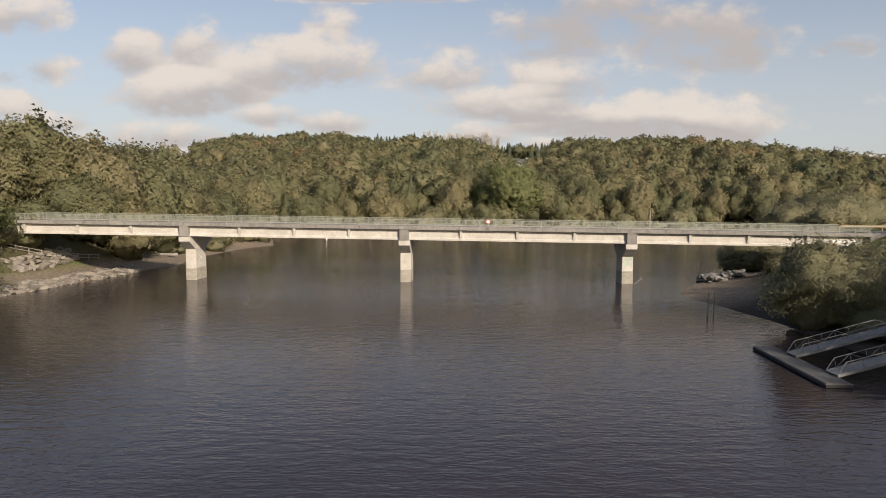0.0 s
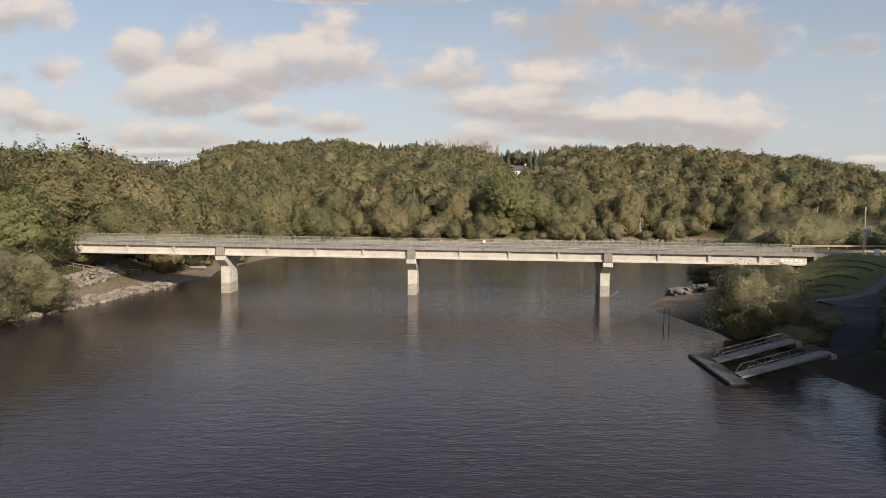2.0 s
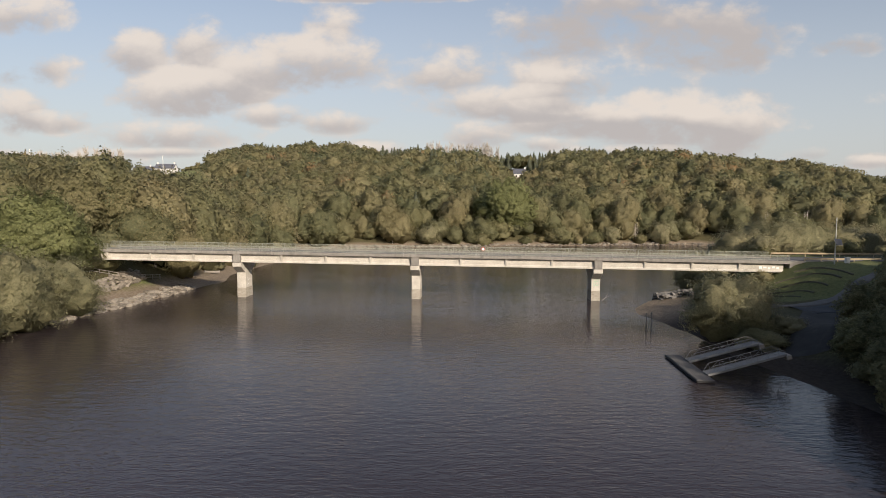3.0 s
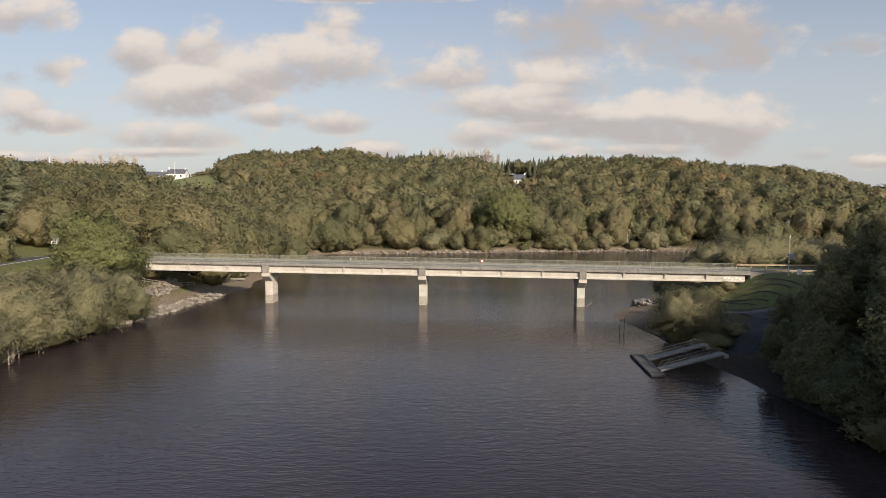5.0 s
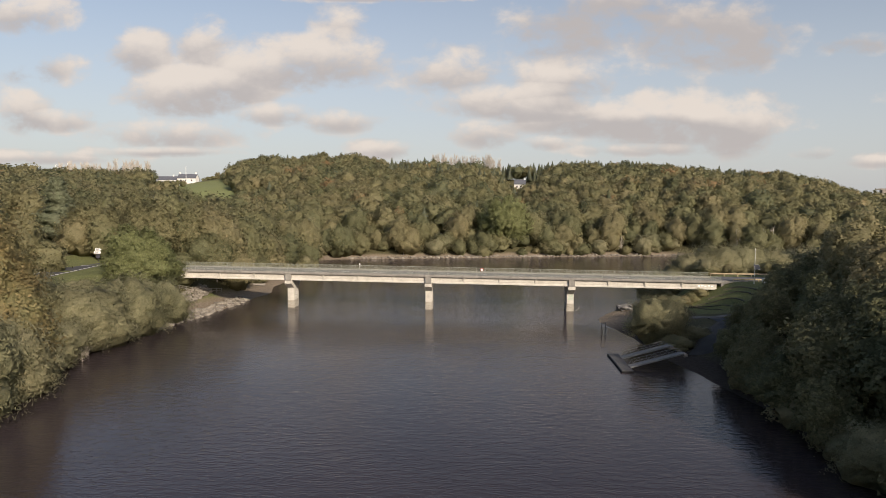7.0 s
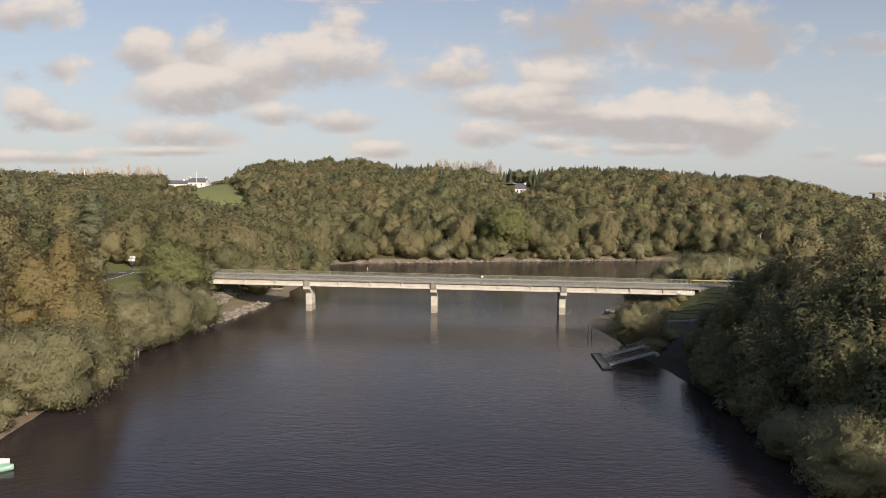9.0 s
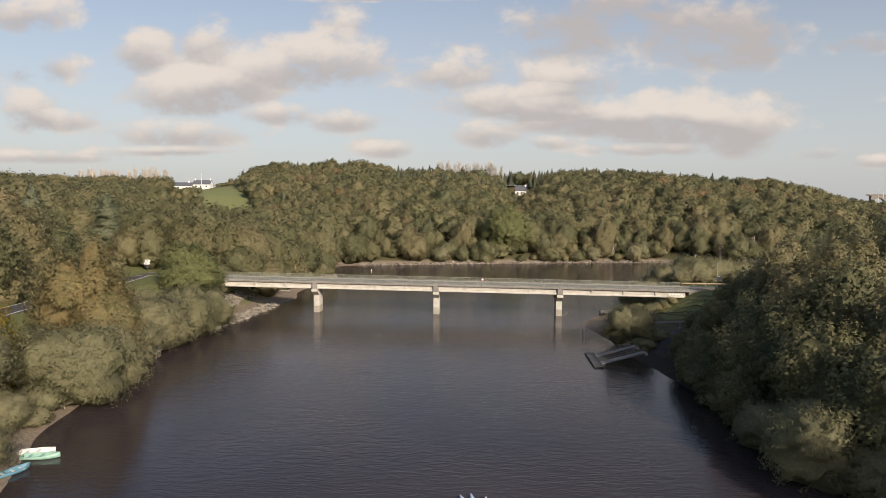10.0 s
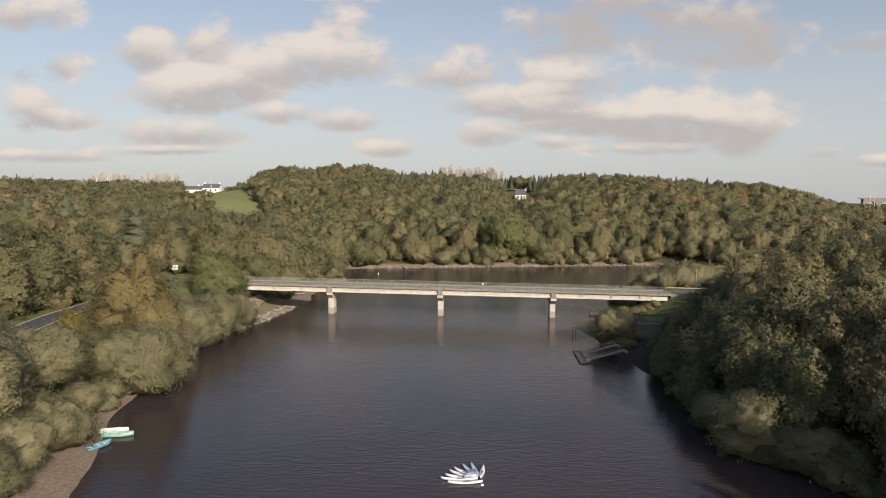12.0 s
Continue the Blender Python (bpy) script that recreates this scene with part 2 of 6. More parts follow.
WOOD_TONES = [(0.0, (0.172, 0.190, 0.140)), (0.12, (0.140, 0.150, 0.080)), (0.4, (0.203, 0.195, 0.101)), (0.72, (0.252, 0.226, 0.123)), (0.93, (0.276, 0.232, 0.127)), (1.0, (0.278, 0.190, 0.098))]
M_OAK = leafy("leaves_oak", WOOD_TONES[1:])
M_WOODS = leafy("leaves_woods", WOOD_TONES, tint="tint", spread=0.22)
M_WILLOW = leafy("leaves_willow", [(0.0, (0.195, 0.194, 0.108)), (0.5, (0.242, 0.231, 0.134)), (1.0, (0.290, 0.266, 0.162))], spread=0.4)
M_ORANGE = leafy("leaves_orange", [(0.0, (0.200, 0.196, 0.095)), (0.3, (0.250, 0.212, 0.102)), (0.7, (0.300, 0.220, 0.104)), (1.0, (0.310, 0.205, 0.096))], spread=0.35, patches=1.0)
M_YELLOW = leafy("leaves_yellow", [(0.0, (0.16, 0.14, 0.025)), (1.0, (0.28, 0.20, 0.03))], spread=0.6)
M_LIME = leafy("leaves_lime", [(0.0, (0.180, 0.200, 0.088)), (1.0, (0.235, 0.244, 0.110))], spread=0.4)
M_PINE = leafy("leaves_pine", [(0.0, (0.150, 0.166, 0.098)), (0.6, (0.178, 0.192, 0.120)), (1.0, (0.205, 0.216, 0.142))], spread=0.4, through_light=0.4)
M_BARK = grainy("bark", (0.06, 0.05, 0.04), (0.16, 0.14, 0.115), 2.0, 0.9, bump=0.5, stretch=(1, 1, 0.3))
M_PALE_BARK = grainy("bark_pale", (0.20, 0.18, 0.155), (0.36, 0.34, 0.30), 3.0, 0.9, bump=0.3, stretch=(1, 1, 0.3))
M_TWIGS = grainy("twigs_bare", (0.36, 0.32, 0.265), (0.52, 0.465, 0.39), 4.0, 0.9, bump=0.0)
M_CONCRETE = grainy("concrete_pale", (0.40, 0.375, 0.325), (0.60, 0.57, 0.505), 0.7, 0.85, bump=0.15, spots=((0.30, 0.275, 0.235), 0.35, 0.9))
M_COPING = grainy("concrete_grey", (0.17, 0.16, 0.145), (0.295, 0.28, 0.25), 1.1, 0.9, bump=0.2, stretch=(1, 1, 0.35), spots=((0.12, 0.115, 0.105), 0.6, 1.6), per_piece=0.12)
M_STAINED = grainy("concrete_waterline", (0.27, 0.245, 0.20), (0.43, 0.40, 0.34), 0.9, 0.85, bump=0.2, stretch=(1, 1, 2.5), spots=((0.18, 0.16, 0.125), 0.6, 1.4))
M_ASPHALT = grainy("asphalt", (0.045, 0.045, 0.048), (0.085, 0.083, 0.085), 0.6, 0.85, bump=0.1, fine=40)
M_DECK_ROAD = grainy("asphalt_worn", (0.11, 0.108, 0.104), (0.17, 0.166, 0.158), 0.4, 0.85, bump=0.1, fine=30)
M_PAINT = grainy("road_paint", (0.55, 0.55, 0.53), (0.75, 0.75, 0.72), 2.0, 0.6, bump=0.0)
M_STEEL = grainy("galvanised_steel", (0.36, 0.37, 0.34), (0.50, 0.50, 0.46), 2.0, 0.5, metal=0.5, bump=0.0)
M_RAIL = grainy("railing_paint", (0.27, 0.29, 0.235), (0.40, 0.41, 0.345), 1.5, 0.55, metal=0.2, bump=0.0)
M_TIMBER = grainy("timber", (0.30, 0.23, 0.14), (0.46, 0.37, 0.24), 2.0, 0.8, bump=0.2, stretch=(1, 1, 1))
M_OLD_TIMBER = grainy("timber_grey", (0.17, 0.155, 0.135), (0.30, 0.275, 0.24), 2.5, 0.9, bump=0.3)
M_STONE = grainy("stone", (0.12, 0.105, 0.085), (0.29, 0.26, 0.215), 1.4, 0.9, bump=0.4, per_piece=0.35)
M_DARK_STONE = grainy("stone_dark", (0.10, 0.095, 0.09), (0.24, 0.23, 0.215), 1.4, 0.9, bump=0.4, per_piece=0.35)
M_WHITE = grainy("white_render", (0.68, 0.67, 0.63), (0.80, 0.79, 0.76), 0.8, 0.8, bump=0.05)
M_SLATE = grainy("slate", (0.07, 0.075, 0.09), (0.14, 0.145, 0.165), 1.5, 0.6, bump=0.2)
M_GLASS = grainy("dark_glass", (0.02, 0.022, 0.026), (0.04, 0.042, 0.048), 2.0, 0.1, bump=0.0, spec=0.6)
M_BLACK = grainy("black_rubber", (0.015, 0.015, 0.016), (0.03, 0.03, 0.03), 3.0, 0.7, bump=0.0)
M_SIGN_WHITE = grainy("sign_white", (0.72, 0.72, 0.70), (0.82, 0.82, 0.80), 3.0, 0.4, bump=0.0)
M_SPRAY = grainy("green_spray_paint", (0.22, 0.46, 0.30), (0.32, 0.56, 0.40), 3.0, 0.7, bump=0.0)
M_RED = grainy("red_paint", (0.40, 0.03, 0.025), (0.52, 0.05, 0.04), 3.0, 0.4, bump=0.0)
M_INK = grainy("dark_ink", (0.03, 0.03, 0.04), (0.06, 0.06, 0.07), 3.0, 0.6, bump=0.0)
M_GANGWAY = grainy("weathered_aluminium", (0.15, 0.152, 0.15), (0.235, 0.237, 0.233), 2.0, 0.6, metal=0.2, bump=0.0)
M_PONTOON = grainy("pontoon_boards", (0.058, 0.057, 0.056), (0.105, 0.103, 0.100), 1.5, 0.8, bump=0.1, stretch=(1, 6, 1))


def water_material():
    mat, nt, bsdf = material("water", 0.07, 0.0, 0.5)
    bsdf.inputs["IOR"].default_value = 1.33
    geo = nt.nodes.new("ShaderNodeNewGeometry")
    m = Maths(nt)
    heights = None
    for sx, sy, scale, detail, amp in ((0.45, 1.0, 0.35, 2.0, 0.05), (0.38, 1.0, 1.5, 2.0, 0.085), (0.42, 1.0, 4.4, 2.0, 0.045)):
        mp = nt.nodes.new("ShaderNodeMapping")
        mp.inputs["Scale"].default_value = (sx, sy, 1)
        mp.inputs["Rotation"].default_value = (0, 0, radians(-9))
        nt.links.new(geo.outputs["Position"], mp.inputs["Vector"])
        n = node(nt, "ShaderNodeTexNoise", Scale=scale, Detail=detail, Roughness=0.5)
        nt.links.new(mp.outputs[0], n.inputs["Vector"])
        h = m.do("MULTIPLY", n.outputs[0], amp)
        heights = h if heights is None else m.do("ADD", heights, h)
    # patches of calmer and rougher water
    calm = node(nt, "ShaderNodeTexNoise", Scale=0.035, Detail=3.0, Roughness=0.5)
    nt.links.new(geo.outputs["Position"], calm.inputs["Vector"])
    patch = nt.nodes.new("ShaderNodeMapRange")
    patch.inputs["From Min"].default_value, patch.inputs["From Max"].default_value = 0.35, 0.65
    patch.inputs["To Min"].default_value, patch.inputs["To Max"].default_value = 0.72, 1.15
    nt.links.new(calm.outputs[0], patch.inputs["Value"])
    bp = node(nt, "ShaderNodeBump", Distance=1.0)
    nt.links.new(m.do("MULTIPLY", patch.outputs[0], 0.6), bp.inputs["Strength"])
    nt.links.new(heights, bp.inputs["Height"])
    nt.links.new(bp.outputs[0], bsdf.inputs["Normal"])
    silt_shade = node(nt, "ShaderNodeTexNoise", Scale=0.02, Detail=4.0, Roughness=0.6)
    nt.links.new(geo.outputs["Position"], silt_shade.inputs["Vector"])
    nt.links.new(ramp_of(nt, silt_shade.outputs[0], [(0.35, (0.0300, 0.0234, 0.0250)), (0.65, (0.0445, 0.0350, 0.0365))]), bsdf.inputs["Base Color"])
    return mat


def ground_material():
    """Bare sandy shore below the high-water mark, then litter, scrub and grass."""
    mat, nt, bsdf = material("ground", 0.95, 0.0, 0.2)
    geo = nt.nodes.new("ShaderNodeNewGeometry")
    m = Maths(nt)
    sep = nt.nodes.new("ShaderNodeSeparateXYZ")
    nt.links.new(geo.outputs["Position"], sep.inputs[0])
    n1 = node(nt, "ShaderNodeTexNoise", Scale=0.15, Detail=8.0, Roughness=0.62)
    n2 = node(nt, "ShaderNodeTexNoise", Scale=2.2, Detail=6.0, Roughness=0.7)
    for n in (n1, n2):
        nt.links.new(geo.outputs["Position"], n.inputs["Vector"])
    sand = ramp_of(nt, n2.outputs[0], [(0.3, (0.135, 0.105, 0.078)), (0.5, (0.21, 0.17, 0.125)), (0.72, (0.30, 0.255, 0.20))])
    # right bank: mud whose dark tone also holds the shade under the trees
    silt_shade = nt.nodes.new("ShaderNodeAttribute")
    silt_shade.attribute_name = "shaded_mud"
    sand = blend(nt, silt_shade.outputs["Fac"], sand, ramp_of(nt, n2.outputs[0], [(0.3, (0.032, 0.025, 0.020)), (0.7, (0.072, 0.056, 0.043))]))
    earth = ramp_of(nt, n2.outputs[0], [(0.3, (0.050, 0.045, 0.024)), (0.7, (0.105, 0.095, 0.045))])
    grass = ramp_of(nt, n2.outputs[0], [(0.3, (0.085, 0.098, 0.036)), (0.7, (0.165, 0.172, 0.072))])
    att = nt.nodes.new("ShaderNodeAttribute")
    att.attribute_name = "grass"
    g = nt.nodes.new("ShaderNodeMapRange")
    g.inputs["From Min"].default_value, g.inputs["From Max"].default_value = 0.35, 0.6
    nt.links.new(m.do("ADD", att.outputs["Fac"], m.do("MULTIPLY", m.do("SUBTRACT", n1.outputs[0], 0.5), 0.7)), g.inputs["Value"])
    upper = blend(nt, g.outputs[0], earth, grass)
    meadow = nt.nodes.new("ShaderNodeAttribute")
    meadow.attribute_name = "meadow"
    upper = blend(nt, meadow.outputs["Fac"], upper, ramp_of(nt, n2.outputs[0], [(0.3, (0.150, 0.168, 0.068)), (0.7, (0.205, 0.222, 0.095))]))
    shore = nt.nodes.new("ShaderNodeMapRange")
    shore.inputs["From Min"].default_value, shore.inputs["From Max"].default_value = 2.0, 0.9
    nt.links.new(m.do("ADD", sep.outputs[2], m.do("MULTIPLY", m.do("SUBTRACT", n1.outputs[0], 0.5), 1.6)), shore.inputs["Value"])
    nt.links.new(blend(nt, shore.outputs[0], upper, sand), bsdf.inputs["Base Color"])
    bp = node(nt, "ShaderNodeBump", Strength=0.6, Distance=0.25)
    nt.links.new(n2.outputs[0], bp.inputs["Height"])
    nt.links.new(bp.outputs[0], bsdf.inputs["Normal"])
    return mat


M_WATER, M_GROUND = water_material(), ground_material()

# ---------------------------------------------------------------- the lie of the land
SHORE = np.array([
    (-38, -500), (-36, -110), (-41, -30), (-47, -12), (-54, 3), (-56, 14), (-56, 23), (-59.5, 37), (-61, 52), (-59, 64), (-56, 78),
    (-54.5, 90), (-54, 98), (-52, 111), (-55, 122), (-54, 147), (-50, 160), (-56, 178), (-62, 196), (-55, 203), (-36, 206), (-10, 212),
    (14, 217), (44, 222.5), (62, 226), (90, 229), (118, 217), (150, 207), (200, 200), (180, 172), (112, 150), (76, 134), (58, 116),
    (45, 105), (38.5, 96), (33, 88.5), (28.5, 81), (27.6, 76), (29, 70), (30.8, 61), (31, 50), (33.2, 42), (36.5, 24), (36.5, 4), (40, -8),
    (46, -17), (51, -34), (54, -100), (62, -500)], float)


def from_shore(x, y):
    """Metres from the water's edge; below nought in the water."""
    x, y = np.asarray(x, float), np.asarray(y, float)
    best, inside = np.full(x.shape, 1e9), np.zeros(x.shape, bool)
    for (ax, ay), (bx, by) in zip(SHORE, np.roll(SHORE, -1, 0)):
        dx, dy = bx - ax, by - ay
        t = np.clip(((x - ax) * dx + (y - ay) * dy) / (dx * dx + dy * dy), 0, 1)
        best = np.minimum(best, np.hypot(x - ax - t * dx, y - ay - t * dy))
        cross = ((ay > y) != (by > y)) & (x < dx * (y - ay) / (dy if dy else 1e-9) + ax)
        inside ^= cross
    return np.where(inside, -best, best)


def wave(x, y, size, k=0.0):
    return (np.sin(x / size + 1.3 + k) * np.cos(y / size * 1.13 - 0.7 + k) + 0.6 * np.sin((x * 0.8 + y * 0.6) / size * 1.9 + 2.1 * k)) / 1.6


def knoll(x, y, cx, cy, r, h):
    return h * np.exp(-((x - cx) ** 2 + (y - cy) ** 2) / (r * r))


def land(x, y):
    """Height of the ground."""
    x, y = np.asarray(x, float), np.asarray(y, float)
    s = from_shore(x, y)
    beach = np.where(s > 0, 0.16 * np.minimum(s, 9), 0.22 * np.maximum(s, -16))
    up = np.maximum(s - 3, 0)
    # woods beyond the lake
    crest = 41 + 1.8 * wave(x, y, 60) + knoll(x, y, -112, 484, 46, 12) + knoll(x, y, -182, 470, 38, 13) + knoll(x, y, 90, 490, 70, 3)
    crest = crest - 9 * smooth01(-165, -240, x) - 5 * smooth01(135, 205, x)
    crest = crest - 19 * smooth01(125, 215, x) * smooth01(440, 330, y) - 20 * smooth01(215, 330, x)
    climb = 0.36 - 0.13 * smooth01(-60, -150, x + 0.2 * (y - 250)) + 0.06 * smooth01(70, 120, x) * smooth01(150, 120, x)
    far = crest * np.tanh(up * climb / crest)
    far = far + knoll(x, y, -140, 272, 58, -14) + knoll(x, y, -225, 450, 45, 3) - 10 * np.exp(-(((x - 0.084 * y) / 18) ** 2)) * smooth01(230, 300, y) * smooth01(452, 436, y)
    # left bank: low grass bench, bank, road, hillside
    left = 8.0 * smooth01(6, 19, s) + np.maximum(s - 34, 0) * 0.145
    left = np.minimum(left, 30 + 3 * wave(x, y, 60, 1.0))
    # right bank: hill near the camera, terraced hollow beside the bridge
    hill = 7.2 * (1 - np.exp(-np.maximum(s - 3, 0) / 11.0)) + np.maximum(s - 20, 0) * 0.05
    hill = np.minimum(hill, 17)
    hollow = 1.3 * smooth01(6, 12, s) + 4.7 * smooth01(6, 23, np.hypot((x - 44) * 0.75, y - 64)) * smooth01(48.5, 59, x) * smooth01(60, 68, y) + 4.0 * smooth01(66, 90, x)
    right = hill + (hollow - hill) * smooth01(42, 56, y) * smooth01(80, 66, x)
    right = right + (np.minimum(right, 6.1) - right) * smooth01(80, 87, y) * smooth01(96, 88, x)
    right = right * smooth01(125, 100, y) + smooth01(100, 125, y) * np.minimum(up * 0.10, 14)
    w_far = smooth01(95, 185, y) * smooth01(-200, -60, x + (y - 140) * 0.9)
    w_far = np.where((x > 20) & (y < 165), 0.0, w_far)
    w_far = np.where((x > 20) & (y >= 165), smooth01(165, 205, y), w_far)
    side = np.where(x < -5, left, right)
    rest = side * (1 - w_far) + far * w_far
    rough = 0.22 * wave(x, y, 2.3, 0.4) + 0.12 * wave(x, y, 0.9, 2.0)
    flat = np.where((x < -66) & (x > -130) & (np.abs(y - 91) < 14), 0.2, 1.0)
    return beach + np.where(s > 0, rest * smooth01(2, 9, s), 0) + rough * smooth01(-1, 6, s) * flat


def ground_at(x, y):
    return float(land(np.array([x]), np.array([y]))[0])


def steps(*spans):
    return np.unique(np.concatenate([np.arange(a, b, d) for a, b, d in spans]))


def build_ground():
    xs = steps((-3000, -400, 260), (-400, -120, 7), (-120, 112, 1.5), (112, 400, 7), (400, 3001, 260))
    ys = steps((-700, -70, 21), (-70, 116, 1.5), (116, 250, 2.5), (250, 620, 7), (620, 4400, 300))
    X, Y = np.meshgrid(xs, ys)
    Z = land(X, Y)
    v = np.stack([X, Y, Z], -1).reshape(-1, 3)
    n, k = len(xs), len(ys)
    i = (np.arange(k - 1)[:, None] * n + np.arange(n - 1)[None, :]).ravel()
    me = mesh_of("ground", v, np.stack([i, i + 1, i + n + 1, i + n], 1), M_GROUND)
    me.polygons.foreach_set("use_smooth", [True] * len(me.polygons))
    x, y = v[:, 0], v[:, 1]
    g = np.zeros(len(v))
    g = np.maximum(g, np.exp(-(((x + 185 + (y - 375) * 0.52) / 24) ** 4 + ((y - 375) / 62) ** 4)))          # pasture below the houses
    g = np.maximum(g, ((x > 46) & (x < 75) & (y > 71) & (y < 97)) * 0.8)                       # terraces
    g = np.maximum(g, ((x < -70) & (x > -98) & (y > -10) & (y < 100)) * 0.75)                  # road verges
    g = np.maximum(g, ((x < -57) & (x > -66) & (y > 70) & (y < 97)) * 0.5)                    # grass bench
    at = me.attributes.new("grass", "FLOAT", "POINT")
    at.data.foreach_set("value", g.astype(np.float32))
    at = me.attributes.new("meadow", "FLOAT", "POINT")
    at.data.foreach_set("value", smooth01(0.3, 0.6, np.exp(-(((x + 185 + (y - 375) * 0.52) / 24) ** 4 + ((y - 375) / 62) ** 4))).astype(np.float32))
    # where tree shade is put into the mud colour, right bank up to y 76
    at = me.attributes.new("shaded_mud", "FLOAT", "POINT")
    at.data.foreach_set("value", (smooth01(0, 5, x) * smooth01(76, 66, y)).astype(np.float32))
    tagged(piece("ground", me), "uneven banks of sandy shore, leaf litter and grass", "ground", kind="structure")
    xs, ys = np.linspace(-420, 420, 29), np.linspace(-520, 330, 29)
    X, Y = np.meshgrid(xs, ys)
    v = np.stack([X, Y, 0 * X], -1).reshape(-1, 3)
    i = (np.arange(28)[:, None] * 29 + np.arange(28)[None, :]).ravel()
    me = mesh_of("water", v, np.stack([i, i + 1, i + 30, i + 29], 1), M_WATER)
    tagged(piece("water", me), "dark brown lake water with fine wind ripples", "water", kind="structure")


build_ground()

# ---------------------------------------------------------------- the bridge
BRIDGE = pose(-8.37, 88.8, 0, 0, 0, -0.79)
GRADE = pose(0, 0, 0, 0, 0.64, 0)
NEAR, FAR = -2.2, 5.7
TOP, FASCIA, SOFFIT = 8.31, 7.78, 6.27
LEFT_END, RIGHT_END = -64.3, 64.3


def build_bridge():
    bridge = thing("bridge", "long pale concrete girder road bridge on three piers", "bridge", BRIDGE)
    # carriageway slab with kerbs
    bm = bmesh.new()
    block(bm, LEFT_END, RIGHT_END, NEAR + 0.15, FAR - 0.15, FASCIA - 0.02, TOP - 0.27)
    part("deck_slab", bm, M_CONCRETE, bridge, at=GRADE)
    bm = bmesh.new()
    block(bm, LEFT_END, RIGHT_END, NEAR + 1.05, FAR - 1.05, TOP - 0.27, TOP - 0.2)
    part("roadway", bm, M_DECK_ROAD, bridge, "worn grey asphalt", at=GRADE)
    for a, b in ((NEAR + 0.3, NEAR + 1.04), (FAR - 1.04, FAR - 0.3)):
        bm = bmesh.new()
        block(bm, LEFT_END, RIGHT_END, a, b, TOP - 0.265, TOP - 0.06, 0.02)
        part("walkway", bm, M_COPING, bridge, "grey concrete kerb walk", at=GRADE)
    # edge panels, one every two metres and a bit
    bm = bmesh.new()
    prism(bm, [(0, 0), (0.04, 0), (0.30, 0.12), (0.30, 0.53), (0.02, 0.53), (0, 0.51)], -1.06, 1.06)
    me = bpy.data.meshes.new("coping_panel")
    bm.to_mesh(me)
    bm.free()
    me.materials.append(M_COPING)
    n = 60
    pitch = (RIGHT_END - LEFT_END) / n
    for i in range(n):
        u = LEFT_END + (i + 0.5) * pitch
        piece("coping_panel", me, parent=bridge, at=GRADE @ pose(u, NEAR, FASCIA + 0.006 * math.sin(i * 2.3)))
        piece("coping_panel", me, parent=bridge, at=GRADE @ pose(u, FAR, FASCIA, 0, 0, 180))
    # railings: a panel with posts, rails and bars
    bm = bmesh.new()
    w = pitch / 2
    block(bm, -w - 0.03, -w + 0.03, -0.035, 0.035, -0.02, 0.92)
    block(bm, -w, w, -0.03, 0.03, 0.86, 0.91)
    block(bm, -w, w, -0.02, 0.02, 0.10, 0.14)
    for k in range(15):
        x = -w + (k + 1) * 2 * w / 16
        block(bm, x - 0.014, x + 0.014, -0.014, 0.014, 0.12, 0.88)
    me = bpy.data.meshes.new("railing_panel")
    bm.to_mesh(me)
    bm.free()
    me.materials.append(M_RAIL)
    for v in (NEAR + 0.16, FAR - 0.16):
        for i in range(n):
            piece("railing_panel", me, parent=bridge, label="pale grey-green steel railing", at=GRADE @ pose(LEFT_END + (i + 0.5) * pitch, v, TOP))
    # girders and their ribs, span by span
    bm = bmesh.new()
    prism(bm, [(-0.42, 0), (0.42, 0), (0.42, 0.22), (0.16, 0.42), (0.16, 1.2), (0.34, 1.36), (0.34, 1.5), (-0.34, 1.5), (-0.34, 1.36), (-0.30, 1.3), (-0.30, 0.42), (-0.42, 0.24)], -15.45, 15.45)
    girder = bpy.data.meshes.new("girder")
    bm.to_mesh(girder)
    bm.free()
    girder.materials.append(M_CONCRETE)
    bm = bmesh.new()
    prism(bm, [(0.3, 1.50), (-0.27, 1.50), (-0.27, 1.36), (-0.02, 0.30), (0.3, 0.26)], -0.17, 0.17)
    rib = bpy.data.meshes.new("rib")
    bm.to_mesh(rib)
    bm.free()
    rib.materials.append(M_CONCRETE)
    for s in range(4):
        mid = -48 + 32 * s
        for v in (-1.28, 0.55, 2.95, 4.78):
            turn = 180 if v > 2 else 0
            piece("girder", girder, parent=bridge, label="cream concrete girder", at=GRADE @ pose(mid, v, SOFFIT, 0, 0, turn))
        for k in (-8, 0, 8):
            piece("rib", rib, parent=bridge, at=GRADE @ pose(mid + k, -1.72, SOFFIT))
            piece("rib", rib, parent=bridge, at=GRADE @ pose(mid + k, 5.22, SOFFIT, 0, 0, 180))
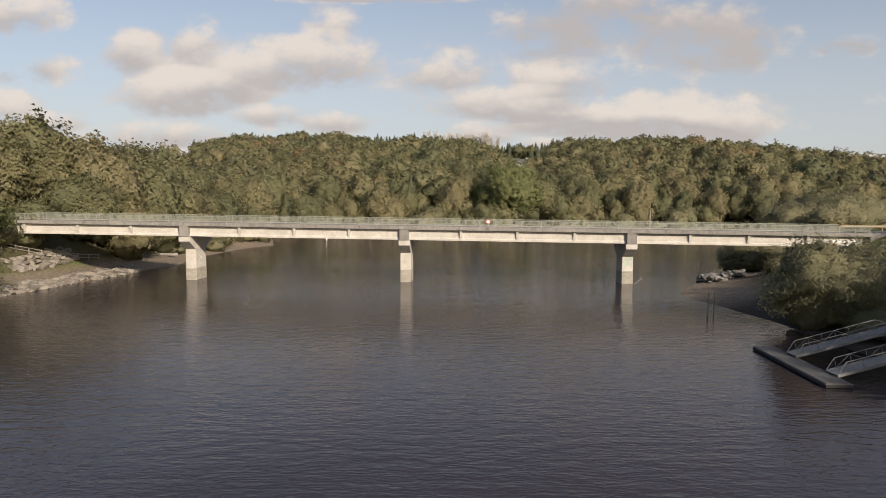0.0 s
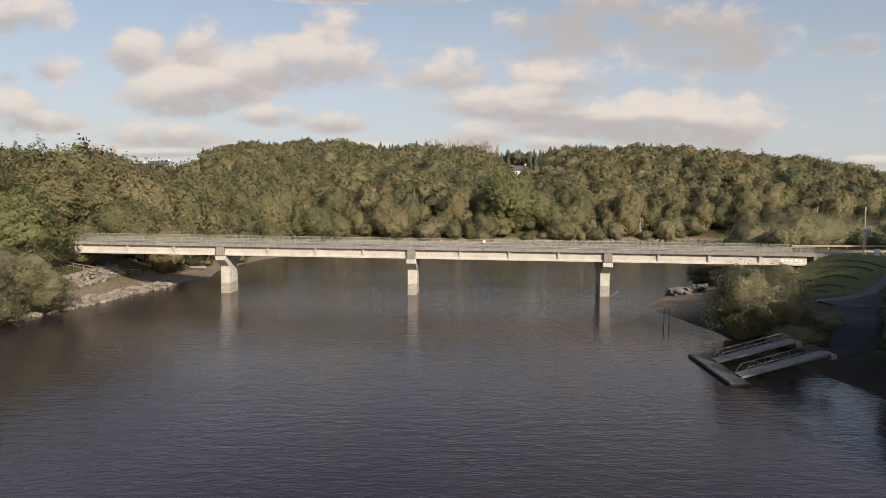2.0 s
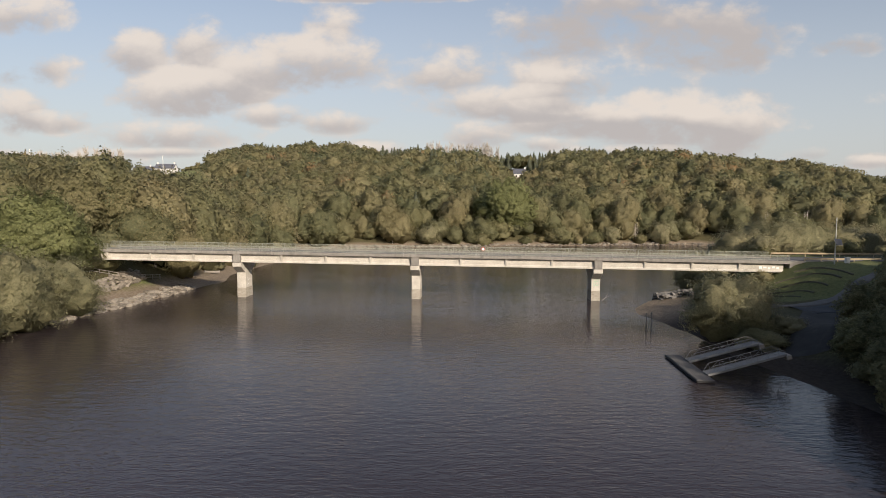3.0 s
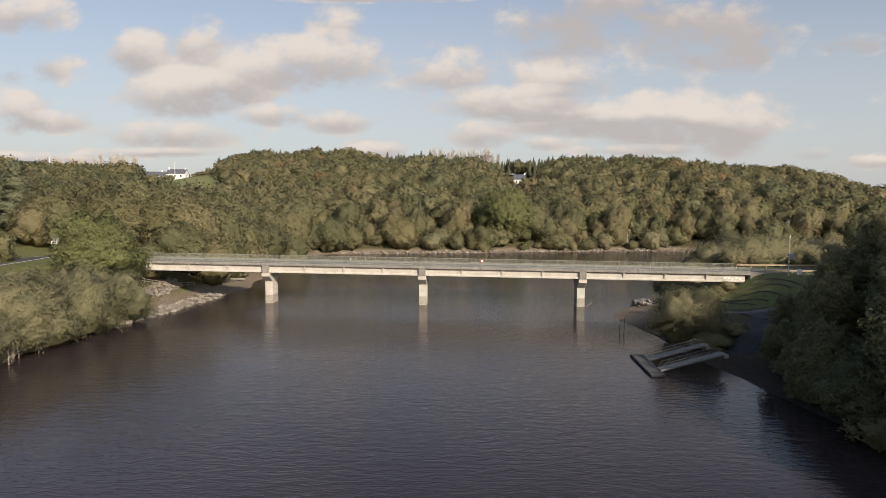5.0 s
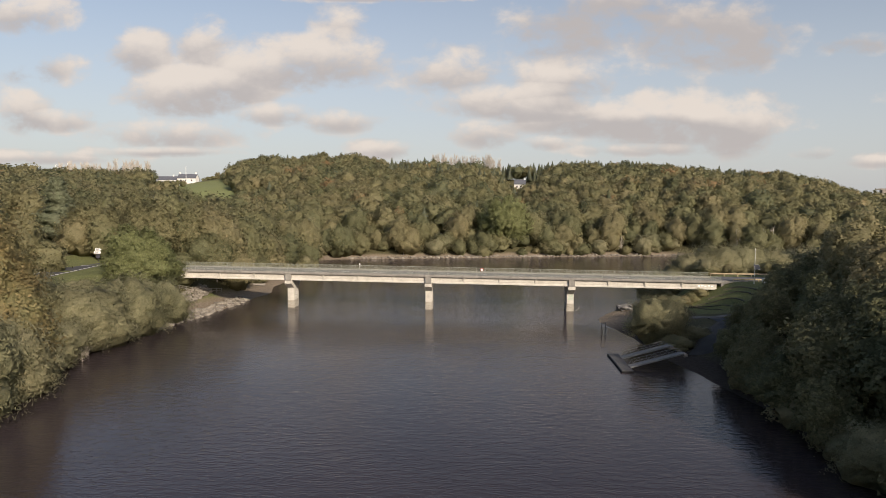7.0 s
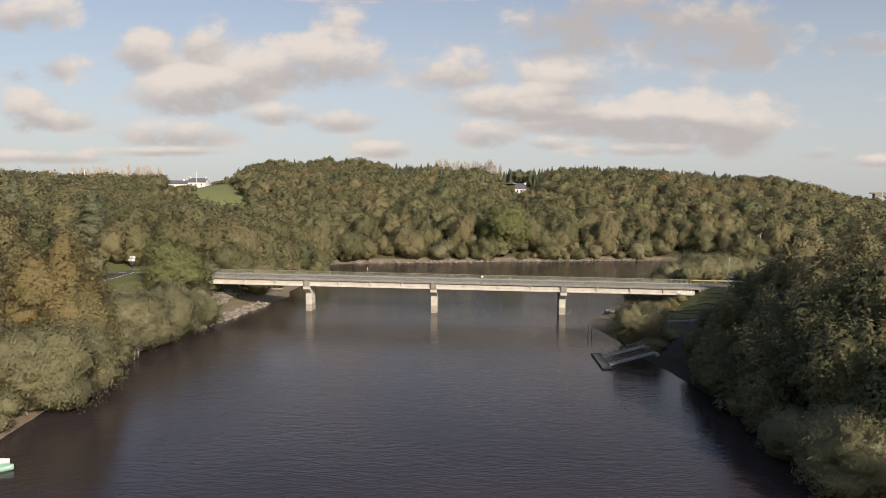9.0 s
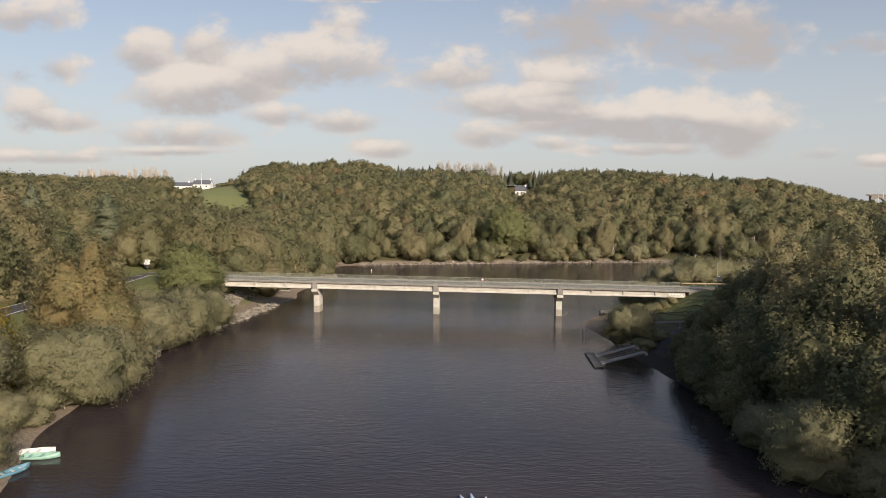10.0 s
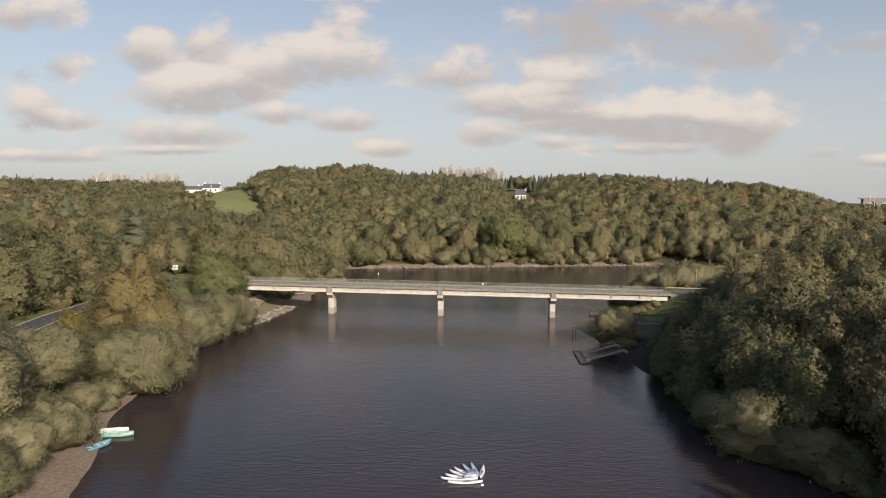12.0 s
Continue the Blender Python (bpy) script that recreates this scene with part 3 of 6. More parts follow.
    # piers
    for u in (-32, 0, 32):
        drop = -u * math.tan(radians(0.64))
        pier = thing("pier", "", "", pose(u, 0, 0))
        pier.parent = bridge
        bm = bmesh.new()
        block(bm, -0.78, 0.78, 0, 3.45, 1.75, 5.6 + drop, 0.05)
        shaft = part("shaft", bm, M_CONCRETE, pier)
        if u:                                    # spray-painted loops
            bm = bmesh.new()
            for k, (h, z, r) in enumerate(((1.2, 3.3, 0.30), (1.45, 2.75, 0.36), (1.0, 2.5, 0.22), (1.7, 3.2, 0.2))):
                for j in range(10):
                    a, b = 2 * math.pi * j / 12 + k, 2 * math.pi * (j + 1) / 12 + k
                    q = []
                    for rr, t in ((r - 0.07, a), (r, a), (r, b), (r - 0.07, b)):
                        y, zz = h + rr * math.cos(t), z + 1.3 * rr * math.sin(t)
                        q.append(bm.verts.new((0.785, y, zz) if u < 0 else (y - 1.25, -0.005, zz + 0.4)))
                    bm.faces.new(q)
            part("graffiti", bm, M_SIGN_WHITE if u < 0 else M_SPRAY, shaft, "faint spray-painted loops")
        bm = bmesh.new()
        block(bm, -0.80, 0.80, -0.02, 3.47, -3.5, 1.75, 0.05)
        part("pier_foot", bm, M_STAINED, pier, "water-stained concrete")
        bm = bmesh.new()
        prism(bm, [(-2.02, 6.22 + drop), (-2.02, 5.5 + drop), (-0.03, 4.25 + drop), (3.48, 4.25 + drop), (5.5, 5.5 + drop), (5.5, 6.22 + drop)], -0.81, 0.81)
        bmesh.ops.bevel(bm, geom=list(bm.edges), offset=0.04, segments=1, affect="EDGES")
        part("cap", bm, M_CONCRETE, pier)
        bm = bmesh.new()
        for v0, v1 in ((-2.12, -1.2), (4.7, 5.62)):
            block(bm, -0.70, 0.70, v0, v1, 6.225 + drop, 7.9 + drop, 0.06)
        block(bm, -0.50, 0.50, -1.19, 4.69, 6.225 + drop, 7.7 + drop)
        part("cross_beam", bm, M_COPING, pier, "weathered grey end block")
    # abutments
    for u, s in ((-64.9, -1), (64.9, 1)):
        drop = -u * math.tan(radians(0.64))
        bm = bmesh.new()
        block(bm, u - 0.6, u + 0.6, -2.1, 5.6, -1.0, 8.2 + drop, 0.05)
        for v in (-2.1, 5.25):
            block(bm, min(u, u + 5 * s), max(u, u + 5 * s), v, v + 0.35, 1.0, 8.3 + drop, 0.04)
        part("abutment", bm, M_COPING, bridge, "grey concrete abutment")
    bm = bmesh.new()
    for k in range(5):
        block(bm, 59.4 + 0.72 * k, 59.85 + 0.72 * k + 0.08 * (k % 2), -1.588, -1.582, SOFFIT + 0.55 + 0.1 * (k % 2), SOFFIT + 0.98 - 0.08 * (k % 3))
    part("paint_patch", bm, M_SIGN_WHITE, bridge, "patches of white paint on the girder", at=GRADE)
    # dashes of the centre line
    bm = bmesh.new()
    block(bm, -1.5, 1.5, -0.06, 0.06, 0, 0.006)
    dash = bpy.data.meshes.new("lane_dash")
    bm.to_mesh(dash)
    bm.free()
    dash.materials.append(M_PAINT)
    for i in range(16):
        piece("lane_dash", dash, parent=bridge, at=GRADE @ pose(-60 + 8 * i, 1.75, TOP - 0.199))
    return bridge


build_bridge()

# ---------------------------------------------------------------- trees


def lobe_field(rng, d, count, wide):
    """How far each direction lies up one of many round lobes (0 in the clefts, 1 on the tops), and which way it leans off that lobe."""
    k = np.arange(count) + 0.5
    z = 1 - 2 * k / count
    z = np.clip(z + rng.normal(0, 0.35 / np.sqrt(count), count), -0.98, 0.98)
    q = k * 2.39996 + rng.normal(0, 0.9 / np.sqrt(count), count)
    r = np.sqrt(1 - z * z)
    tops = np.stack([r * np.cos(q), r * np.sin(q), z], 1)
    high = 0.62 + 0.38 * rng.random(count)
    span = wide * (0.8 + 0.45 * rng.random(count)) * 3.6 / np.sqrt(count)
    cosine = np.clip(d @ tops.T, -1, 1)
    f = high * (1 - 2 * (1 - cosine) / span ** 2)
    best = f.argmax(1)
    up = np.clip(f[np.arange(len(d)), best], 0, 1)
    return up, (d - tops[best]) / span[best][:, None]


class Crown:
    """A broad leafy crown: one body with round lobes and clefts, and leaf sprays all over its skin."""

    def __init__(self, seed, width, height, base, lobes=16, deep=0.34, tufts=90, rough=0.12, square=2.4, skirt=0.6):
        self.seed, self.half = seed, np.array((width / 2, width / 2, (height - base) / 2))
        self.mid = np.array((0, 0, (height + base) / 2))
        self.lobes, self.deep, self.tufts, self.rough, self.square, self.skirt = lobes, deep, tufts, rough, square, skirt

    def skin(self, d):
        """Place, outward direction and height on the lobes for directions from the middle."""
        rng = np.random.default_rng(self.seed)
        e = d.copy()
        e[:, 2] = np.where(d[:, 2] < 0, d[:, 2] * (1 - 0.45 * self.skirt), d[:, 2])
        r = (np.abs(e) ** self.square).sum(1) ** (-1 / self.square)
        a = rng.random(3) * 6.28
        lop = 1 + 0.10 * np.sin(2 * np.arctan2(d[:, 1], d[:, 0]) + a[0]) + 0.10 * np.sin(np.arctan2(d[:, 1], d[:, 0]) + 2.2 * d[:, 2] + a[1])
        big, lean = lobe_field(rng, d, self.lobes, 0.66)
        small, tilt = lobe_field(rng, d, self.tufts, 0.60)
        r = r * lop * (1 - self.deep + self.deep * np.sqrt(big)) * (1 - self.rough + self.rough * 1.5 * np.sqrt(small))
        n = d / self.half * self.half.mean()
        n = n / np.linalg.norm(n, axis=1, keepdims=True) + 0.78 * lean + 0.42 * tilt + (0, 0, 0.14)
        return self.mid + e * r[:, None] * self.half, n / np.linalg.norm(n, axis=1, keepdims=True), big * (0.5 + 0.5 * small)

    def body(self, rings, sides, shrink=0.93):
        e = -np.pi / 2 + np.pi * (np.arange(rings) + 1) / (rings + 1)
        q = 2 * np.pi * np.arange(sides) / sides
        E, Q = np.meshgrid(e, q, indexing="ij")
        Q = Q + (np.arange(rings) % 2)[:, None] * np.pi / sides
        d = np.stack([np.cos(E) * np.cos(Q), np.cos(E) * np.sin(Q), np.sin(E)], -1).reshape(-1, 3)
        d = np.concatenate([d, [(0.01, 0, -1), (0.01, 0, 1)]])
        p, n, _ = self.skin(d / np.linalg.norm(d, axis=1, keepdims=True))
        p = self.mid + (p - self.mid) * shrink
        f, lo = [], rings * sides
        for i in range(rings - 1):
            for j in range(sides):
                a, b = i * sides + j, i * sides + (j + 1) % sides
                f += [(a, b, b + sides), (a, b + sides, a + sides)]
        for j in range(sides):
            f += [(lo, (j + 1) % sides, j), (lo + 1, lo - sides + j, lo - sides + (j + 1) % sides)]
        return p, np.array(f), n

    def leaves(self, count, size, low=-0.5, long=1.0, wisp=0.12, droop=0.0, ragged=0.45):
        rng = np.random.default_rng(self.seed + 1000)
        z = low + (1 - low) * rng.random(count * 2)
        a = rng.random(count * 2) * 2 * np.pi
        r = np.sqrt(np.maximum(1 - z * z, 0))
        d = np.stack([r * np.cos(a), r * np.sin(a), z], 1)
        p, n, up = self.skin(d)
        keep = np.argsort(rng.random(count * 2) - 0.9 * up)[:count]     # fuller on the lobes than in the clefts
        p, n = p[keep], n[keep]
        out = 1 + wisp * (rng.random((count, 1)) ** 2 * 1.6 - 0.45)
        p = self.mid + (p - self.mid) * out
        face = n + rng.normal(0, ragged, (count, 3)) + (0, 0, 0.15)
        face /= np.linalg.norm(face, axis=1, keepdims=True)
        t = rng.normal(0, 1, (count, 3))
        t[:, 2] -= droop * 2
        t -= face * (t * face).sum(1, keepdims=True)
        t /= np.linalg.norm(t, axis=1, keepdims=True)
        b = np.cross(face, t)
        s = size * (0.6 + 0.8 * rng.random((count, 1)))
        w = s * (0.6 + 0.4 * rng.random((count, 1))) / long
        v = np.stack([p + t * s * 0.62 * long, p - t * s * 0.42 * long + b * w * 0.62, p - t * s * 0.42 * long - b * w * 0.62], 1).reshape(-1, 3)
        soft = n + 0.4 * face
        soft /= np.linalg.norm(soft, axis=1, keepdims=True)
        return v, np.arange(count * 3).reshape(-1, 3), np.repeat(soft, 3, 0)


def joined(*bodies):
    vs, fs, ns, o = [], [], [], 0
    for v, f, n in bodies:
        vs.append(v)
        fs.append(f + o)
        ns.append(n)
        o += len(v)
    return np.concatenate(vs), np.concatenate(fs), np.concatenate(ns)


def crown_arrays(seed, width, height, base, count, size, fine=(9, 14), low=-0.5, long=1.0, wisp=0.12, droop=0.0, ragged=0.45, shrink=0.93, **shape):
    c = Crown(seed, width, height, base, **shape)
    return joined(c.leaves(count, size, low, long, wisp, droop, ragged), c.body(*fine, shrink))


def conifer_arrays(seed, width, height, count, size):
    """Whorls of drooping boughs round a stem, narrowing to the tip."""
    rng = np.random.default_rng(seed)
    h = rng.random(count) ** 1.25
    a = rng.random(count) * 2 * np.pi
    layer = np.floor(h * 11) / 11 + 0.03
    reach = width / 2 * (1 - h) ** 0.8 * (0.55 + 0.55 * rng.random(count)) * (1 - 0.35 * ((h - layer) * 11 % 1))
    z = height * (0.08 + 0.9 * h)
    p = np.stack([reach * np.cos(a), reach * np.sin(a), z - reach * 0.25], 1)
    out = np.stack([np.cos(a), np.sin(a), -1.15 + 0 * a], 1) + rng.normal(0, 0.25, (count, 3))
    out /= np.linalg.norm(out, axis=1, keepdims=True)
    b = np.stack([-np.sin(a), np.cos(a), 0 * a], 1) + rng.normal(0, 0.2, (count, 3))
    b /= np.linalg.norm(b, axis=1, keepdims=True)
    s = size * (0.6 + 0.8 * rng.random((count, 1))) * (1.05 - 0.6 * h[:, None])
    v = np.stack([p + out * s * 0.75, p - out * s * 0.5 + b * s * 0.5, p - out * s * 0.5 - b * s * 0.5], 1).reshape(-1, 3)
    f = np.arange(count * 3).reshape(-1, 3)
    n = np.stack([np.cos(a), np.sin(a), 0.45 + 0 * a], 1)
    n = np.repeat(n / np.linalg.norm(n, axis=1, keepdims=True), 3, 0)
    k, cv, cf, cn = 7, [], [], []
    for i in range(2):
        for j in range(k):
            q = 2 * np.pi * j / k
            rr = (width * 0.30, 0.05)[i]
            cv.append((rr * np.cos(q), rr * np.sin(q), height * (0.1, 0.95)[i]))
            cn.append((0.93 * np.cos(q), 0.93 * np.sin(q), 0.36))
    for j in range(k):
        cf += [(j, (j + 1) % k, k + (j + 1) % k), (j, k + (j + 1) % k, k + j)]
    return joined((v, f, n), (np.array(cv), np.array(cf), np.array(cn)))


def trunk_mesh(seed, height, r, limbs, spread, name="trunk", mat=None, start=0.3):
    rng = random.Random(seed)
    bm = bmesh.new()
    p = Vector((0, 0, -0.6))
    path = [p]
    for i in range(3):
        p = Vector((p.x + rng.uniform(-0.2, 0.2), p.y + rng.uniform(-0.2, 0.2), height * (i + 1) / 3))
        path.append(p)
    for i in range(3):
        tube(bm, path[i], path[i + 1], r * (1 - 0.28 * i), r * (1 - 0.28 * (i + 1)), 7)
    for k in range(limbs):
        a = 2.4 * k + rng.random()
        z = height * (start + (0.95 - start) * k / limbs)
        b = Vector((0, 0, z))
        e = b + Vector((math.cos(a) * spread, math.sin(a) * spread, spread * rng.uniform(0.4, 1.0))) * rng.uniform(0.7, 1.1)
        m = b.lerp(e, 0.5) + Vector((0, 0, -0.1 * spread))
        tube(bm, b, m, r * 0.42, r * 0.28, 5)
        tube(bm, m, e, r * 0.28, r * 0.08, 5)
        for s in (-1, 1):
            t = e + Vector((math.cos(a + s * 0.7), math.sin(a + s * 0.7), 0.5)) * spread * 0.45
            tube(bm, m.lerp(e, 0.6), t, r * 0.14, r * 0.04, 4)
    me = bpy.data.meshes.new(name)
    bm.to_mesh(me)
    bm.free()
    me.materials.append(mat or M_BARK)
    return me


def tree_kind(name, label, category, crown, trunk, mat, group):
    """One tree with its trunk and crown, to be copied; the first stands where it is put later."""
    t = thing(name, label, category, group=group)
    piece("trunk", trunk, parent=t)
    piece("crown", mesh_of("crown", crown[0], crown[1], mat, crown[2]), parent=t)
    return t


class Stand:
    """Trees of a kind: the first one asked for is the original, the rest are copies."""

    def __init__(self, made):
        self.made, self.used = made, [False] * len(made)

    def put(self, k, x, y, size=1.0, turn=0.0, tall=1.0, z=None, label=""):
        k %= len(self.made)
        m = pose(x, y, ground_at(x, y) - 0.1 if z is None else z, 0, 0, turn) @ Matrix.Diagonal((size, size, size * tall, 1))
        if self.used[k]:
            ob = copy_thing(self.made[k], m @ Matrix.Diagonal([1 / c for c in self.made[k].scale] + [1]))
        else:
            ob, self.used[k] = self.made[k], True
            ob.matrix_basis = m
        if label:
            tagged(ob, label)
        return ob


def moved(body, x, y, z):
    return body[0] + (x, y, z), body[1], body[2]


NEAR_OAK = Stand([tree_kind("oak_tree", "dense olive-green broadleaf tree on the wooded bank", "tree",
                            crown_arrays(10 + k, 11, 13.5, -0.5, 9000, 0.35, fine=(15, 22), lobes=10 + 2 * k, deep=0.36, tufts=110, rough=0.34, wisp=0.10, ragged=0.5, low=-0.8, shrink=0.86, skirt=0.9),
                            trunk_mesh(k, 7, 0.30, 7, 2.6), M_OAK, "trees on the near banks") for k in range(4)])
WILLOW = Stand([tree_kind("willow", "grey-green spreading willow at the water's edge", "willow",
                          crown_arrays(30 + k, 10.5, 8.4, -1.4, 13000, 0.185, fine=(18, 28), lobes=9 + 2 * k, deep=0.32, tufts=130, rough=0.26, wisp=0.16, ragged=0.55, droop=-0.5, low=-0.75, long=1.6, shrink=0.91, skirt=1.0),
                          trunk_mesh(20 + k, 3.6, 0.14, 9, 1.9, start=0.05), M_WILLOW, "willows along the shore") for k in range(4)])
MID_OAK = Stand([tree_kind("oak_tree", "olive-green broadleaf tree in the hillside wood", "tree",
                           crown_arrays(50 + k, 11.2, 12.0, -1.2, 2100, 0.44, fine=(10, 15), lobes=9 + k, deep=0.26, tufts=100, rough=0.32, wisp=0.10, ragged=0.5, low=-0.6, shrink=0.90, square=2.1, skirt=0.6),
                           trunk_mesh(40 + k, 7, 0.28, 5, 2.4), M_OAK, "trees of the hillside wood") for k in range(6)])

BUSH = Stand([tree_kind("bush", "low grey-green bush on the bank", "bush",
                        crown_arrays(60 + k, 4.8, 3.3, -0.8, 900, 0.27, fine=(8, 12), lobes=7, deep=0.30, tufts=60, rough=0.28, wisp=0.18, ragged=0.6, low=-0.6, long=1.3, shrink=0.87, skirt=1.0), trunk_mesh(60 + k, 1.6, 0.09, 5, 1.0, start=0.05), (M_WILLOW, M_OAK, M_OAK)[k], "bushes on the banks") for k in range(3)])
GREEN_TREE = Stand([tree_kind("round_tree", "round fresh-green broadleaf tree beside the bridge end", "tree",
                              crown_arrays(65, 13, 12.5, 0.0, 15000, 0.31, fine=(18, 28), lobes=14, deep=0.28, tufts=170, rough=0.28, wisp=0.10, ragged=0.5, low=-0.8, shrink=0.88, skirt=0.9), trunk_mesh(65, 6, 0.35, 7, 3.0), M_LIME, "trees on the near banks")])
ORANGE_TREE = Stand([tree_kind("autumn_tree", "tall tree turning orange-brown above the shore", "tree",
                               joined(crown_arrays(66, 11.5, 19.5, 2.0, 10000, 0.27, fine=(26, 36), lobes=13, deep=0.42, tufts=120, rough=0.26, wisp=0.2, ragged=0.6, long=1.3, droop=-0.4, low=-0.8, shrink=0.88, square=2.0),
                                      moved(crown_arrays(71, 8.5, 13.0, 0.5, 5000, 0.27, fine=(20, 28), lobes=9, deep=0.42, tufts=80, rough=0.26, wisp=0.2, ragged=0.6, long=1.3, droop=-0.4, low=-0.8, shrink=0.88), 4.6, -1.5, 0),
                                      moved(crown_arrays(72, 6.5, 10.0, 0.5, 3000, 0.27, fine=(16, 24), lobes=8, deep=0.42, tufts=60, rough=0.26, wisp=0.2, ragged=0.6, long=1.3, droop=-0.4, low=-0.8, shrink=0.88), -3.8, 1.0, 4.5)),
                               trunk_mesh(66, 9, 0.32, 9, 2.8), M_ORANGE, "trees on the near banks")])
YELLOW_TREE = Stand([tree_kind("yellow_shrub", "slender shrub with bright yellow autumn leaves", "shrub",
                               crown_arrays(67, 5.0, 8, 0.0, 5000, 0.2, fine=(16, 20), lobes=14, deep=0.4, tufts=90, rough=0.2, wisp=0.3, ragged=0.6, long=1.2, low=-0.8, shrink=0.84, square=2.0), trunk_mesh(67, 4, 0.14, 6, 1.2), M_YELLOW, "trees on the near banks")])
PINE = Stand([tree_kind("pine_tree", "blue-green pine with layered boughs in the hillside wood", "pine tree",
                        joined(*[crown_arrays(68 + 9 * k + j, 10.0 - 1.9 * j, 6.2 + 3.2 * j, 0.4 + 3.2 * j, 1100, 0.42, fine=(9, 16), lobes=9, deep=0.34, tufts=60, rough=0.3, wisp=0.2, droop=0.3, ragged=0.55, shrink=0.88) for j in range(5)]), trunk_mesh(68 + k, 14, 0.26, 8, 2.2), M_PINE, "pines in the hillside wood") for k in range(2)])

# trees by the near banks: place, size, height
rng = np.random.default_rng(7)
for i, (x, y, size, tall) in enumerate([
        (56.5, 40, 1.1, 1.0), (48, 32, 0.8, 0.9), (42, 18.5, 0.95, 0.85), (45, 25, 0.85, 0.9), (43.5, 3, 0.95, 1.0), (45, -4, 1.0, 0.95), (43.5, 10, 0.95, 0.9),
        (52, 14, 1.1, 1.05), (53, 3, 1.05, 1.0), (60, 27, 1.1, 1.1), (62, 12, 1.15, 1.0), (64, 46, 1.1, 1.0), (51, -12, 1.0, 1.0), (59, -8, 1.1, 1.1), (67, -4, 1.1, 1.1),
        (72, 20, 1.15, 1.1), (74, 38, 1.15, 1.05), (77, 56, 1.1, 1.0), (86, 72, 1.1, 1.0), (92, 50, 1.15, 1.0), (96, 72, 1.1, 1.0),
        (50, -21, 0.85, 0.9), (57, -27, 1.0, 0.95), (54.5, -35, 1.05, 1.05), (58, -44, 1.15, 1.1), (58.5, -56, 1.2, 1.1), (66, -48, 1.2, 1.1), (67, -34, 1.2, 1.1), (67, -20, 1.15, 1.1), (104, 64, 1.15, 1.0), (47, 15, 0.95, 0.95),
        (110, 80, 1.1, 1.0), (54, 27, 1.0, 1.0), (98, 112, 1.0, 0.9), (108, 118, 1.0, 0.95), (118, 108, 1.1, 1.0), (122, 126, 1.1, 1.0), (-79, 101, 1.15, 0.95), (-88, 108, 1.22, 1.0), (-97, 103, 1.0, 0.95), (-82, 115, 1.15, 1.0), (-73, 108, 1.05, 0.95), (-64, 104, 0.9, 0.9), (-92.5, 30, 1.1, 1.05), (-93, 42, 1.15, 1.1), (-95, 55, 1.15, 1.1), (-97, 67, 1.1, 1.1), (-94, 18, 1.05, 1.0), (59, 53, 0.95, 1.0), (67, 61, 0.95, 1.0), (44.5, 40.5, 0.66, 0.8), (49.5, 46.5, 0.72, 0.9), (54.5, 53, 0.75, 0.95), (60.5, 61, 0.85, 1.0), (40.5, 33, 0.62, 0.75), (43.8, 46.4, 0.5, 0.7), (39.6, 40.5, 0.5, 0.7), (38.6, 34.7, 0.5, 0.7), (37.9, 28.5, 0.46, 0.65)]):
    # oaks out of view at the near right are stretched to deepen the bank's shade
    NEAR_OAK.put(i, x, y, size, i * 77.0, tall * (1.22 if x > 49 and y < -10 else 1.0))

for i, (x, y, size, tall) in enumerate([
        (33.9, 57.2, 0.95, 1.0), (35.2, 51.5, 0.5, 0.55), (39.2, 54.5, 0.42, 0.6), (37.5, 13, 0.85, 0.85), (38.8, -3.0, 1.0, 1.0), (37.8, 4.5, 0.8, 0.8), (46.5, -13, 0.6, 0.85), (38, 22, 0.85, 0.8), (43, -8.5, 0.8, 0.85),
        (38.5, 31, 0.75, 0.85), (41, 38.5, 0.62, 0.8), (51, 106, 0.95, 1.0), (58, 109, 1.15, 1.0), (66, 113, 1.2, 1.0), (74, 118, 1.2, 1.0), (83, 122, 1.2, 0.95), (46, 103, 0.7, 0.9), (93, 127, 1.2, 0.95),
        (-62, 59, 1.05, 1.05), (-61.5, 68, 0.95, 1.0), (-67, 65, 0.85, 0.85), (-63.5, 48, 1.0, 1.0), (-69, 55, 0.8, 0.8), (-59.5, 24, 1.0, 1.0), (-58.5, 15, 1.0, 1.1), (-60, 3, 0.5, 0.9),
        (-66.0, 17, 0.8, 1.0), (-63.5, 37, 0.8, 0.85), (-70, 43, 1.0, 1.0), (-67.5, 4, 0.9, 1.0), (-60.5, -4, 0.5, 0.8), (-55.5, -10, 0.62, 1.0), (-54.5, -17.5, 0.62, 1.0), (-52.5, -25, 0.6, 1.0), (-61, -16, 1.0, 1.0), (-66, -9, 0.95, 1.0),
        (-56, -31, 0.8, 0.9), (-60, -29, 1.0, 1.0), (-51, -42, 0.95, 1.0), (-49, -60, 1.0, 1.0), (-70, -22, 1.0, 1.0), (-73, 62, 0.5, 0.7), (-75, 46, 0.8, 1.0), (-73.5, 36, 0.85, 1.05)]):
    if 36 < x < 55 and 8 < y < 45 or x > 45 and y < 0:      # dark young oaks on the shaded bank
        NEAR_OAK.put(i, x, y, size * 0.78, i * 61.0, 0.8)
    else:
        big = x < 0 and y < 50
        WILLOW.put(i, x + (1.6 if big else 0), y, size * (1.32 if big else 1.12 if x < 0 else 1.0), i * 61.0, tall * (0.95 if big else 1.0))
GREEN_TREE.put(0, -68.5, 77, 1.05, 20, 1.0)
GREEN_TREE.put(0, 15.5, 228, 1.65, 110, 1.0, label="large round fresh-green tree at the far shore")
ORANGE_TREE.put(0, -64.5, 29, 1.18, 0, 0.94)
